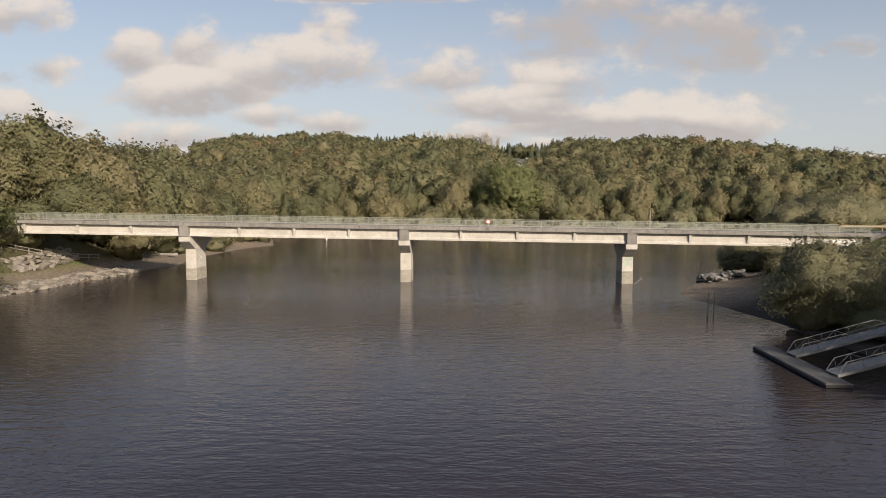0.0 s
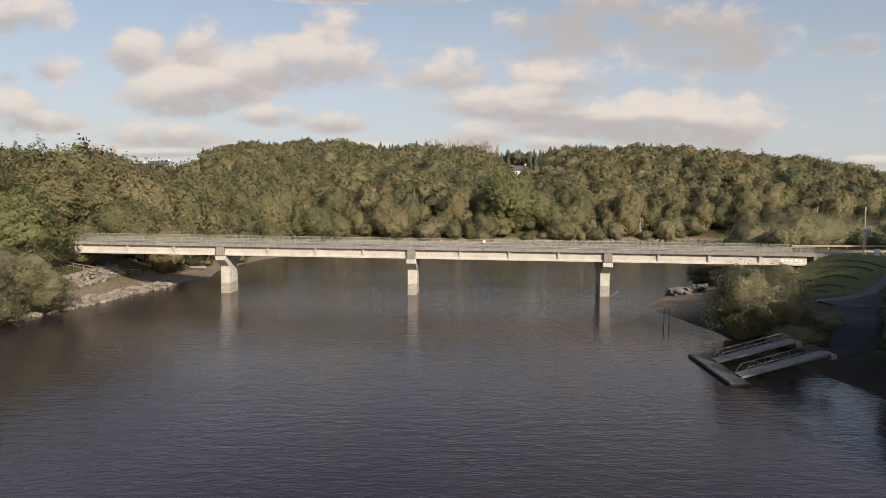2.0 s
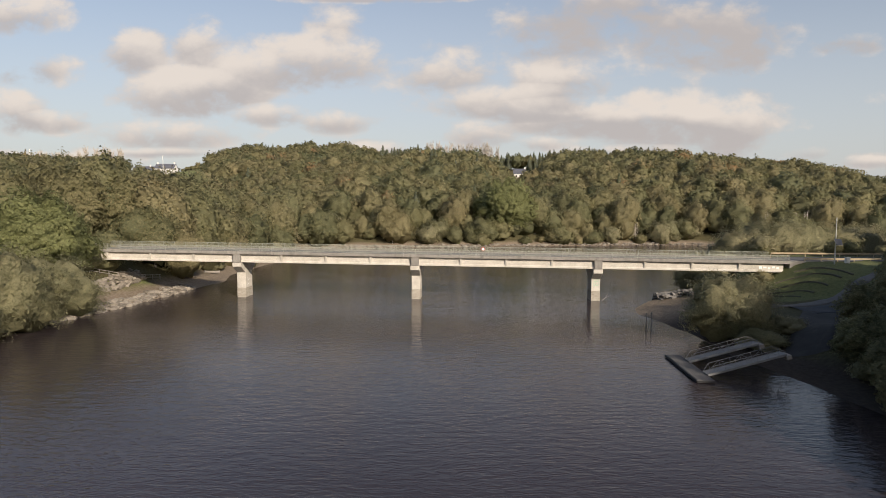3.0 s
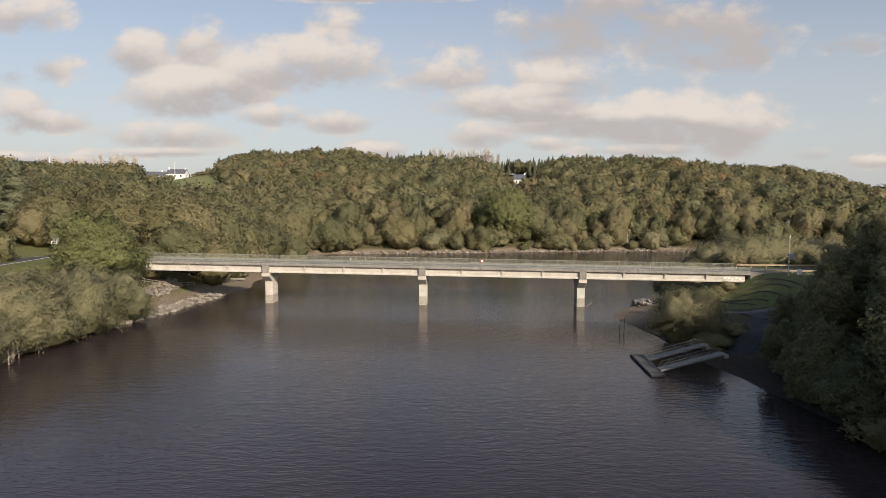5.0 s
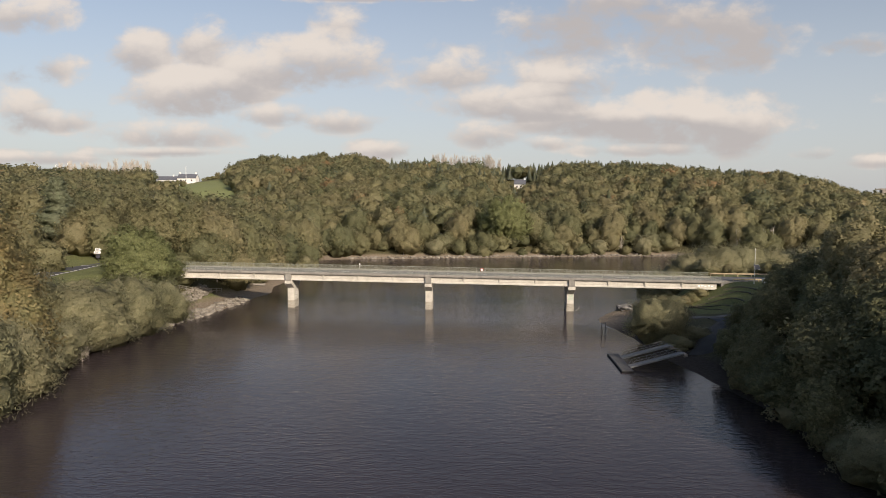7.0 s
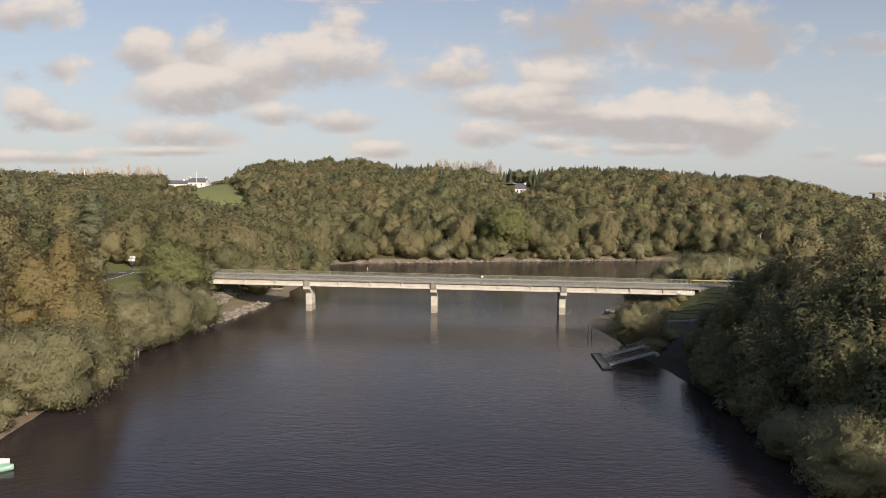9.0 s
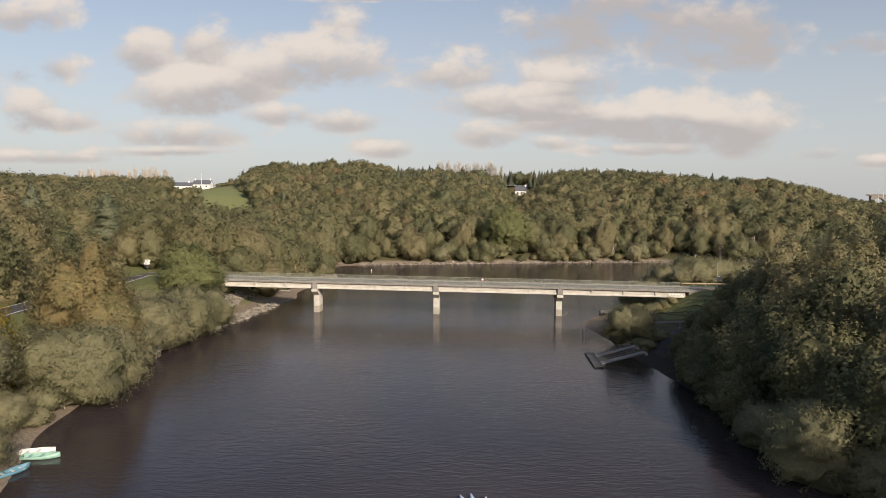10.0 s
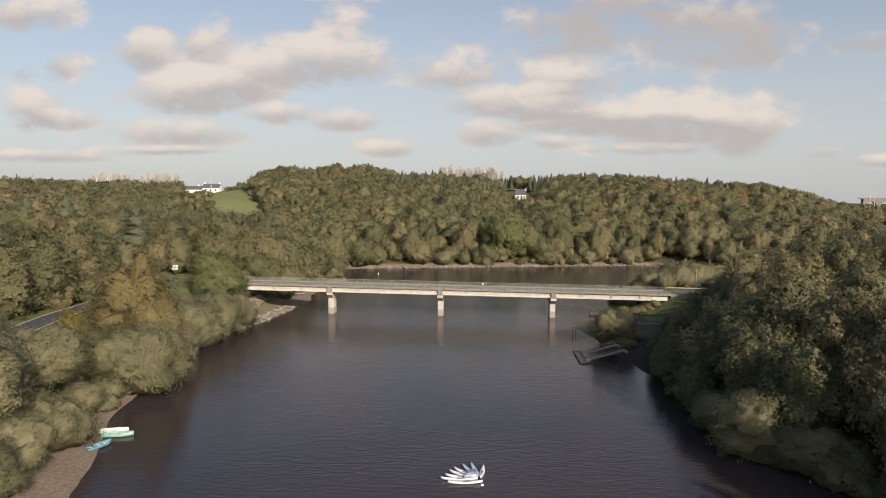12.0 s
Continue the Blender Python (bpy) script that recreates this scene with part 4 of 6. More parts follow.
for i, (x, y) in enumerate(((47.2, 83.6), (49.6, 85.2), (45.2, 81.6), (51.8, 86.6), (42.6, 84.5))):
    BUSH.put(i + 1, x, y, 0.75, i * 50.0, 0.8)
for i in range(26):                              # thicket above the side road
    BUSH.put(i, rng.uniform(-98, -89), 2 + 3.0 * i + rng.uniform(-1, 1), rng.uniform(1.3, 2.1), i * 50.0, rng.uniform(0.9, 1.3))
for i in range(16):                              # scrub on the point past the bridge
    y = 140 + 3.6 * i
    x = float(np.interp(y, SHORE[15:19, 1], SHORE[15:19, 0])) - rng.uniform(2, 7)
    BUSH.put(i, x, y, rng.uniform(0.8, 1.5), i * 50.0, rng.uniform(0.9, 1.2))
for i, (x, y) in enumerate(((31, 432), (33.8, 429), (47, 430), (29, 427), (50, 433), (35.5, 424.5))):     # garden shrubs round the white house
    BUSH.put(i, x, y, 1.3, 60.0 * i, 1.0)
for i in range(15):                              # low willow scrub that closes the gaps along the left shore
    y = 6 + 4.2 * i
    x = float(np.interp(y, SHORE[3:10, 1], SHORE[3:10, 0])) - 2.2 - (i * 7 % 5) * 0.5
    BUSH.put(0, x, y, 0.85 + (i * 5 % 4) * 0.2, 47.0 * i, 0.9 + (i * 3 % 4) * 0.12)
YELLOW_TREE.put(0, -64.6, 9.5, 1.1, 0, 1.42)
for i, (x, y, size) in enumerate(((-57.5, -12.5, 1.0), (-55.2, -19.5, 0.9), (-53.4, -24.5, 1.0), (-58.5, 0.5, 1.1), (-56.6, 5.6, 0.7))):
    BUSH.put(3 * i, x, y, size, 80.0 * i, 0.9)
for i in range(34):                              # open scrub slope behind the road
    BUSH.put(i, -111 + rng.uniform(-15, 17), 109 + rng.uniform(-8, 10), rng.uniform(0.5, 1.0), i * 50.0, rng.uniform(0.5, 0.8))
PINE.put(0, -112.5, 115, 1.3, 0, 0.74)
PINE.put(1, -136, 114, 1.15, 0, 0.8)
PINE.put(0, -142, 104, 1.1, 60, 0.76)
for i in range(150):
    if i < 70:                                   # left bank above the shore
        y = rng.uniform(-40, 150)
        x = -52 - rng.uniform(4, 16) - 6 * math.exp(-((y - 55) / 30) ** 2)
        if 70 < y < 100:
            x = -66 - rng.uniform(0, 3)
        if 96 < y < 124:
            x = min(x, -67 - rng.uniform(0, 3))
    elif i < 115:                                # right bank
        y = rng.uniform(-30, 40)
        x = 36.6 + rng.uniform(0.5, 5) + max(0, -y) * 0.5
    else:                                        # scrub past the bridge
        x, y = rng.uniform(42, 92), rng.uniform(99, 128)
    if float(from_shore(np.array([x]), np.array([y]))[0]) > 0.7:
        BUSH.put(i, x, y, rng.uniform(0.6, 1.25), rng.uniform(0, 360), rng.uniform(0.8, 1.2))
# ---------------------------------------------------------------- woods on the hillsides


def spread_trees(x0, x1, y0, y1, step, seed, keep):
    r = np.random.default_rng(seed)
    xs, ys = np.arange(x0, x1, step), np.arange(y0, y1, step * 0.9)
    X, Y = np.meshgrid(xs, ys)
    X[1::2] += step / 2
    X = (X + r.uniform(-0.33, 0.33, X.shape) * step).ravel()
    Y = (Y + r.uniform(-0.33, 0.33, Y.shape) * step).ravel()
    k = keep(X, Y) & (from_shore(X, Y) > 3.0)
    return X[k], Y[k]


def open_land(x, y):
    """Where no wood grows: pasture, house plots, roads and verges."""
    field = (np.abs(x + 185 + (y - 375) * 0.52) < 15) & (y > 296) & (y < 436)
    house = (np.hypot((x - 43) / 14, (y - 410) / 25) < 1) | ((np.abs(x + 228) < 28) & (np.abs(y - 440) < 18))
    road = (x < -68) & (x > -94) & (y > -60) & (y < 97)
    road |= (x < -60) & (x > -150) & (np.abs(y - 91) < 8)
    scrub = np.hypot((x + 111) / 17, (y - 108) / 11) < 1
    return field | house | road | scrub


def left_wood(x, y):
    return ~open_land(x, y) & (x < -56) & ~((y < 97) & (x > -94)) & (np.abs(x) < 0.86 * (y + 112))


def shore_wood(x, y):
    return ~open_land(x, y) & (from_shore(x, y) < 22) & (from_shore(x, y) > 4) & (y > 168) & (x > -80) & (np.hypot(x - 15.5, y - 228) > 9)


X, Y = spread_trees(-150, -52, -10, 200, 8.6, 3, left_wood)
for i, (x, y) in enumerate(zip(X, Y)):
    grown = 1.22 if -100 < x < -58 and 108 < y < 168 else 1.0
    MID_OAK.put(i * 3 + 1, x, y, rng.uniform(0.78, 1.15) * grown, rng.uniform(0, 360), rng.uniform(0.9, 1.1))
X, Y = spread_trees(-82, 160, 168, 262, 8.4, 4, shore_wood)
for i, (x, y) in enumerate(zip(X, Y)):
    MID_OAK.put(i * 7 + 2, x, y, rng.uniform(0.6, 1.25), rng.uniform(0, 360), rng.uniform(0.85, 1.25))


def hill_woods():
    """The rest of the hillside woods, too many to count, as one body."""
    r = np.random.default_rng(11)
    rich = [crown_arrays(70 + k, 10.4, 11.0, -0.8, 520, 0.74, fine=(7, 11), lobes=8 + k, deep=0.24, tufts=80, rough=0.32, low=-0.2, ragged=0.5, wisp=0.10, shrink=0.89, square=2.0, skirt=0.5) for k in range(6)]
    plain = [crown_arrays(80 + k, 10.4, 11.0, 0.0, 300, 0.94, fine=(6, 10), lobes=8 + k, deep=0.24, tufts=60, rough=0.30, low=0.0, ragged=0.5, wisp=0.10, shrink=0.89, square=2.0, skirt=0.5) for k in range(6)]
    firs = [conifer_arrays(90 + k, 7.6, 12.0, 420, 1.1) for k in range(3)]
    vs, fs, ts, ns, o = [], [], [], [], 0

    def rest(x, y):
        return ~open_land(x, y) & (from_shore(x, y) > 6) & ~shore_wood(x, y) & ~(left_wood(x, y) & (x > -150) & (y < 200) & (y > -10)) & (np.abs(x) < 0.86 * (y + 100)) & (x < 0.9 * (y + 20)) & ((y < 435) | ((x > -250) & (x < -40)) | ((x > 24) & (x < 290) & (y < 470)) & ~((y < 440) & (x < 47)))

    sets = ((spread_trees(-330, 300, 98, 300, 7.4, 5, lambda x, y: rest(x, y) & ((x < -52) | (y > 190)) & ~((x > -60) & (x < 0))), rich),
            (spread_trees(-60, 0, 190, 300, 7.4, 8, rest), rich),
            (spread_trees(-420, 400, 300, 480, 8.2, 6, rest), plain))
    for (X, Y), pool in sets:
        Z = land(X, Y)
        for x, y, z in zip(X, Y, Z):
            tint = np.clip(0.45 + 0.15 * r.normal() + 0.10 * wave(x, y, 30), 0.15, 0.8)
            if r.random() < 0.04:
                tint = r.uniform(0.9, 1.0)
            fir = y > 385 + 18 * np.sin(x / 23) and -70 < x < 215 and r.random() < (0.72 if y > 415 and x > 40 else 0.4)
            fir = fir or (y > 345 and -62 < x < 34 and r.random() < 0.6) or r.random() < 0.015
            v, f, nn = firs[r.integers(3)] if fir else pool[r.integers(6)]
            if np.hypot(x - 200, y - 388) < 17:         # a clump turned russet
                tint = r.uniform(0.93, 1.0)
            if fir:
                tint = r.uniform(0.0, 0.1)
            a, s, h = r.uniform(0, 6.283), r.uniform(0.78, 1.25), r.uniform(0.85, 1.08)
            sight = x / (y + 85)                     # young trees below the farm, the pasture and the white house
            if -0.49 < sight < -0.36 and y > 240:
                s *= 0.36 if y > 330 else 0.55
            if 0.05 < sight < 0.115 and 325 < y < 436:
                s *= 0.42 if y > 368 else 0.55
            c, q = np.cos(a) * s, np.sin(a) * s
            vs.append(np.stack([v[:, 0] * c - v[:, 1] * q + x, v[:, 0] * q + v[:, 1] * c + y, v[:, 2] * s * h + z + (0.8 if y > 400 else 0.0) - 0.3], 1))
            fs.append(f + o)
            c, q = np.cos(a), np.sin(a)
            ns.append(np.stack([nn[:, 0] * c - nn[:, 1] * q, nn[:, 0] * q + nn[:, 1] * c, nn[:, 2]], 1))
            ts.append(np.full(len(v), tint))
            o += len(v)
    me = mesh_of("hillside_wood", np.concatenate(vs), np.concatenate(fs), M_WOODS, np.concatenate(ns))
    at = me.attributes.new("tint", "FLOAT", "POINT")
    at.data.foreach_set("value", np.concatenate(ts).astype(np.float32))
    tagged(piece("hillside_wood", me), "dense mixed wood in early autumn colours on the hills", "woods", kind="stuff")


hill_woods()
# shrubs that overhang the far shore
for i in range(44):
    t = rng.uniform(0, 1)
    x, y = (-60 + 190 * t, 0)
    y = 203 + 0.16 * (x + 60) - max(0, x - 90) * 0.75 + rng.uniform(4.5, 8)
    if float(from_shore(np.array([x]), np.array([y]))[0]) > 1.0:
        BUSH.put(i, x, y + rng.uniform(0, 3), rng.uniform(0.5, 2.2), rng.uniform(0, 360), rng.uniform(0.8, 1.5))

# ---------------------------------------------------------------- roads and paths


def ribbon(name, line, width, mat, lift=0.06, across=5, parent=None, kind="structure", label="", category="road", drape=False):
    """A road that follows a line of places and lies on the ground, or at the heights given."""
    pts = []
    for i in range(len(line) - 1):
        a, b = np.array(line[i], float), np.array(line[i + 1], float)
        n = max(2, int(np.hypot(*(b - a)[:2]) / 1.5))
        pts += [a + (b - a) * k / n for k in range(n)]
    pts.append(np.array(line[-1], float))
    p = np.array(pts)
    for _ in range(6):
        p[1:-1] = (p[:-2] + 2 * p[1:-1] + p[2:]) / 4
    d = np.gradient(p[:, :2], axis=0)
    d /= np.linalg.norm(d, axis=1, keepdims=True)
    nrm = np.stack([-d[:, 1], d[:, 0]], 1)
    offs = np.linspace(-width / 2, width / 2, across)
    v = []
    for o in offs:
        q = p[:, :2] + nrm * o
        h = land(q[:, 0], q[:, 1])[:, None] if drape else p[:, 2:3]
        v.append(np.concatenate([q, h + lift], 1))
    bottom = [np.concatenate([x[:, :2], x[:, 2:3] - 0.5], 1) for x in (v[0], v[-1])]
    v = np.stack([bottom[0]] + v + [bottom[1]], 0)
    k, n = v.shape[0], v.shape[1]
    i = (np.arange(k - 1)[:, None] * n + np.arange(n - 1)[None, :]).ravel()
    me = mesh_of(name, v.reshape(-1, 3), np.stack([i, i + 1, i + n + 1, i + n], 1), mat)
    ob = piece(name, me, parent=parent)
    if parent is None:
        tagged(ob, label, category, kind=kind)
    return ob


MAIN = [(-73.4, 91.55, 9.24), (-84, 91.3, 9.3), (-100, 91, 9.4), (-120, 94, 9.9), (-150, 103, 12.5)]
SIDE = [(-88, 88, 9.36), (-86, 74, 9.4), (-84.5, 55, 9.5), (-83, 33, 9.6), (-79, 14, 9.6), (-73, -8, 9.2), (-66, -40, 8.6)]
road_main = ribbon("road", MAIN, 6.6, M_ASPHALT, lift=0.15, label="dark asphalt road leading off the bridge")
road_side = ribbon("road", SIDE, 6.0, M_ASPHALT, lift=0.13, label="dark asphalt side road along the wooded bank")
for road, line, off in ((road_main, MAIN, 3.0), (road_main, MAIN, -3.0), (road_side, SIDE, 2.7), (road_side, SIDE, -2.7)):
    q = np.array(line, float)
    d = np.gradient(q[:, :2], axis=0)
    d /= np.linalg.norm(d, axis=1, keepdims=True)
    shifted = [(x - dy * off, y + dx * off, z) for (x, y, z), (dx, dy) in zip(q, d)]
    ribbon("edge_line", shifted, 0.16, M_PAINT, lift=0.165, across=2, parent=road)
ribbon("road", [(56.5, 89.9, 7.48), (66, 89.7, 7.5), (80, 89.0, 7.6), (110, 92, 7.9), (150, 100, 9)], 6.4, M_DECK_ROAD, lift=0.10, label="grey asphalt road beyond the bridge")
SLIP_LINE = [(37.2, 45.8, 0), (40.5, 50.5, 0), (44.0, 56.0, 0), (47.6, 61.5, 0), (49.4, 64.2, 0)]
M_SLIP = grainy("slipway_concrete", (0.026, 0.024, 0.022), (0.052, 0.047, 0.043), 0.6, 0.9, bump=0.2, fine=20, spots=((0.070, 0.062, 0.050), 0.5, 0.8))
M_TARMAC = grainy("tarmac_patched", (0.034, 0.035, 0.038), (0.062, 0.062, 0.066), 0.5, 0.85, bump=0.15, fine=30, spots=((0.080, 0.077, 0.073), 0.4, 0.7))
ribbon("slipway", SLIP_LINE, 4.6, M_SLIP, lift=0.10, label="dark slipway down to the landing stage", category="slipway", drape=True, across=7)
ribbon("turning_place", [(46.5, 64.2, 0), (51.5, 65.8, 0), (58, 68.6, 0), (66, 71.6, 0), (76, 76, 0)], 4.8, M_TARMAC, lift=0.13, label="grey patched tarmac turning place", category="road", drape=True, across=7)
ribbon("path", [(41.5, 67.2, 0), (45, 67.4, 0), (50, 68.8, 0), (57, 72.0, 0), (64, 75.5, 0)], 1.6, grainy("gravel_path", (0.10, 0.092, 0.082), (0.19, 0.175, 0.155), 0.6, 0.9, bump=0.2, fine=30), lift=0.16, label="pale worn gravel path below the terraces", category="path", drape=True, across=5)

# ---------------------------------------------------------------- grass terraces beside the bridge


M_KERB = grainy("dark_kerb", (0.055, 0.052, 0.036), (0.115, 0.105, 0.075), 1.4, 0.95, bump=0.3)


def terrace_step(cx, cy, r, a0, a1):
    """A low curved kerb that follows the slope."""
    bm = bmesh.new()
    n = 22
    rings = []
    for i in range(n + 1):
        a = radians(a0 + (a1 - a0) * i / n)
        z = ground_at(cx + r / 0.75 * math.cos(a), cy + r * math.sin(a)) + 0.24
        rings.append([bm.verts.new((cx + q / 0.75 * math.cos(a), cy + q * math.sin(a), h)) for q, h in ((r, z - 0.9), (r, z), (r + 0.26, z), (r + 0.26, z - 0.9))])
    for a, b in zip(rings, rings[1:]):
        for k in range(4):
            bm.faces.new((a[k], a[(k + 1) % 4], b[(k + 1) % 4], b[k]))
    bm.faces.new(rings[0][::-1])
    bm.faces.new(rings[-1])
    bmesh.ops.recalc_face_normals(bm, faces=bm.faces)
    return tagged(part("terrace_step", bm, M_KERB), "curved dark stone kerb of a grass terrace", "terrace step", "terrace steps", "structure")


for k in range(5):
    terrace_step(46, 74.2, 4.2 + 1.75 * k, 4 + 2 * k, 92 - 10 * k)

# ---------------------------------------------------------------- landing stage


def build_pontoon():
    pontoon = thing("pontoon", "long grey floating landing stage with boarded deck", "pontoon", pose(24.05, 44.25, 0, 0, 0, -1.0))
    bm = bmesh.new()
    block(bm, -0.86, 0.86, -5.05, 5.05, 0.06, 0.27, 0.02)
    part("frame", bm, M_PONTOON, pontoon, "grey aluminium edge frame")
    for k in range(4):
        bm = bmesh.new()
        block(bm, -0.75, 0.75, -4.8 + 2.45 * k, -4.8 + 2.45 * k + 2.1, -0.35, 0.05, 0.08)
        part("float", bm, M_BLACK, pontoon, "black plastic float")
    bm = bmesh.new()
    block(bm, -0.80, 0.80, -0.075, 0.075, 0, 0.03, 0.008)
    me = bpy.data.meshes.new("board")
    bm.to_mesh(me)
    bm.free()
    me.materials.append(M_PONTOON)
    for k in range(60):
        piece("board", me, parent=pontoon, at=pose(0, -4.9 + 9.8 * k / 59, 0.274))
    bm = bmesh.new()
    block(bm, -0.92, -0.86, -5.0, 5.0, 0.02, 0.24, 0.02)
    block(bm, -0.86, 0.86, -5.11, -5.05, 0.02, 0.24, 0.02)
    part("fender", bm, M_BLACK, pontoon, "black rubber fender")


def build_gangway(a, b):
    """A sloping footbridge with trussed hand rails."""
    a, b = Vector(a), Vector(b)
    length = (b - a).length
    turn = math.degrees(math.atan2(b.y - a.y, b.x - a.x))
    rise = math.degrees(math.asin((b.z - a.z) / length))
    g = thing("gangway", "sloping grey metal gangway with trussed hand rails", "gangway", Matrix.Translation(a) @ pose(0, 0, 0, 0, 0, turn) @ pose(0, 0, 0, 0, -rise, 0), "gangways to the landing stage")
    bm = bmesh.new()
    for y in (-0.62, 0.54):
        block(bm, 0, length, y, y + 0.08, -0.16, 0.06, 0.01)
    for k in range(7):
        x = 0.1 + k * (length - 0.3) / 6
        block(bm, x, x + 0.07, -0.54, 0.54, -0.14, -0.04)
    part("frame", bm, M_GANGWAY, g)
    bm = bmesh.new()
    w = length / 34
    block(bm, -w / 2 + 0.012, w / 2 - 0.012, -0.53, 0.53, -0.035, 0.0)
    me = bpy.data.meshes.new("tread")
    bm.to_mesh(me)
    bm.free()
    me.materials.append(grainy("gangway_tread", (0.17, 0.168, 0.16), (0.26, 0.256, 0.245), 2.0, 0.7, bump=0.1))
    for k in range(34):
        piece("tread", me, parent=g, at=pose((k + 0.5) * w, 0, 0.03))
    for y in (-0.58, 0.58):
        bm = bmesh.new()
        top, n = 0.72, 6
        xs = [0.75 + (length - 1.5) * k / n for k in range(n + 1)]
        tube(bm, (0.05, y, 0.05), (xs[0], y, top), 0.028)
        tube(bm, (xs[-1], y, top), (length - 0.05, y, 0.32), 0.028)
        tube(bm, (xs[0], y, top), (xs[-1], y, top), 0.028)
        for k, x in enumerate(xs):
            tube(bm, (x, y, 0.03), (x, y, top), 0.022)
            if k < n:
                p, q = ((x, y, 0.05), (xs[k + 1], y, top)) if k % 2 == 0 else ((x, y, top), (xs[k + 1], y, 0.05))
                tube(bm, p, q, 0.018)
        part("hand_rail", bm, M_GANGWAY, g, "pale grey tubular hand rail")
    bm = bmesh.new()
    block(bm, length - 0.1, length + 0.45, -0.7, 0.7, -0.6, -0.17, 0.04)
    part("bearing_block", bm, M_OLD_TIMBER, g, "dark weathered bearing sill")


build_pontoon()
build_gangway((24.7, 46.35, 0.40), (32.1, 46.5, 2.45))
build_gangway((24.7, 41.3, 0.40), (32.6, 41.85, 2.45))

for x, y in ((25.4, 63.9), (26.2, 64.3)):
    post = thing("mooring_post", "thin dark wooden post standing in the shallows", "post", pose(x, y, 0, 1.5, 1, 0), "mooring posts")
    bm = bmesh.new()
    tube(bm, (0, 0, -2.5), (0, 0, 2.35), 0.085, 0.07, 8)
    part("pole", bm, M_OLD_TIMBER, post)
    bm = bmesh.new()
    tube(bm, (0, 0, 2.35), (0, 0, 2.42), 0.08, 0.05, 8)
    part("cap", bm, M_GANGWAY, post)

# ---------------------------------------------------------------- boats


def hull(length, beam, depth, sheer=0.12, transom=0.7, n=14):
    """Outer and inner skin of an open boat; the bow points along +x."""
    bm = bmesh.new()
    sides = []
    for i in range(n + 1):
        t = i / n
        x = -length / 2 + length * t
        w = beam / 2 * (transom + (1 - transom) * math.sin(min(1, t * 2.2) * math.pi / 2)) * (1 - max(0, (t - 0.45) / 0.55) ** 2.2)
        w = max(w, 0.015)
        top = depth + sheer * (2 * t - 0.8) ** 2 + 0.12 * t
        keel = 0.10 * max(0, (t - 0.7) / 0.3) ** 2 * 2.0
        out = [(-w, top), (-w * 0.92, depth * 0.45 + keel), (-w * 0.45, 0.03 + keel), (0, keel), (w * 0.45, 0.03 + keel), (w * 0.92, depth * 0.45 + keel), (w, top)]
        k = max(0.0, 1 - 0.05 / w)
        inn = [(y * k, max(z, 0.09 + keel) + (0.0 if abs(y) == w else 0.04)) for y, z in out]
        ring = [bm.verts.new((x, y, z)) for y, z in out + inn[::-1]]
        sides.append(ring)
    for a, b in zip(sides, sides[1:]):
        m = len(a)
        for j in range(m):
            bm.faces.new((a[j], b[j], b[(j + 1) % m], a[(j + 1) % m]))
    bm.faces.new(sides[0])
    bm.faces.new(sides[-1][::-1])
    bmesh.ops.recalc_face_normals(bm, faces=bm.faces)
    return bm


def build_boat(label, at, mat, inner, length=4.1, beam=1.5):
    boat = thing("rowing_boat", label, "rowing boat", at, "rowing boats by the shore")
    part("hull", hull(length, beam, 0.48), mat, boat, smooth=True)
    for k, x in enumerate((-length * 0.30, 0.0, length * 0.24)):
        bm = bmesh.new()
        w = beam / 2 * (0.82, 0.9, 0.78)[k]
        block(bm, x - 0.14, x + 0.14, -w, w, 0.34, 0.38, 0.01)
        part("thwart", bm, inner, boat, "plank seat")
    bm = bmesh.new()
    block(bm, -length / 2 - 0.02, -length / 2 + 0.05, -beam * 0.33, beam * 0.33, 0.12, 0.56, 0.02)
    part("transom", bm, mat, boat)


M_MINT = grainy("boat_mint", (0.22, 0.40, 0.33), (0.32, 0.50, 0.42), 1.5, 0.4, bump=0.0)
M_BLUE = grainy("boat_blue", (0.075, 0.19, 0.26), (0.12, 0.26, 0.34), 1.5, 0.4, bump=0.0)
M_CREAM = grainy("boat_white", (0.62, 0.62, 0.58), (0.74, 0.74, 0.70), 1.5, 0.4, bump=0.0)
build_boat("white open rowing boat moored beside the shore", pose(-50.2, -2.3, -0.1, 0, 0, 12), M_CREAM, M_CREAM, 3.9)
build_boat("mint-green open rowing boat moored beside the shore", pose(-48.9, -3.55, -0.1, 0, 0, 10), M_MINT, M_MINT, 4.2)
build_boat("blue open rowing boat drawn up at the shore", pose(-49.1, -7.6, -0.06, 0, 0, 62), M_BLUE, M_CREAM, 3.4, 1.35)
build_boat("old grey boat lying on the muddy bank", pose(-58.2, 118.6, ground_at(-58.2, 118.6) + 0.02, 0, 3, 8), M_OLD_TIMBER, M_OLD_TIMBER, 3.6, 1.4)


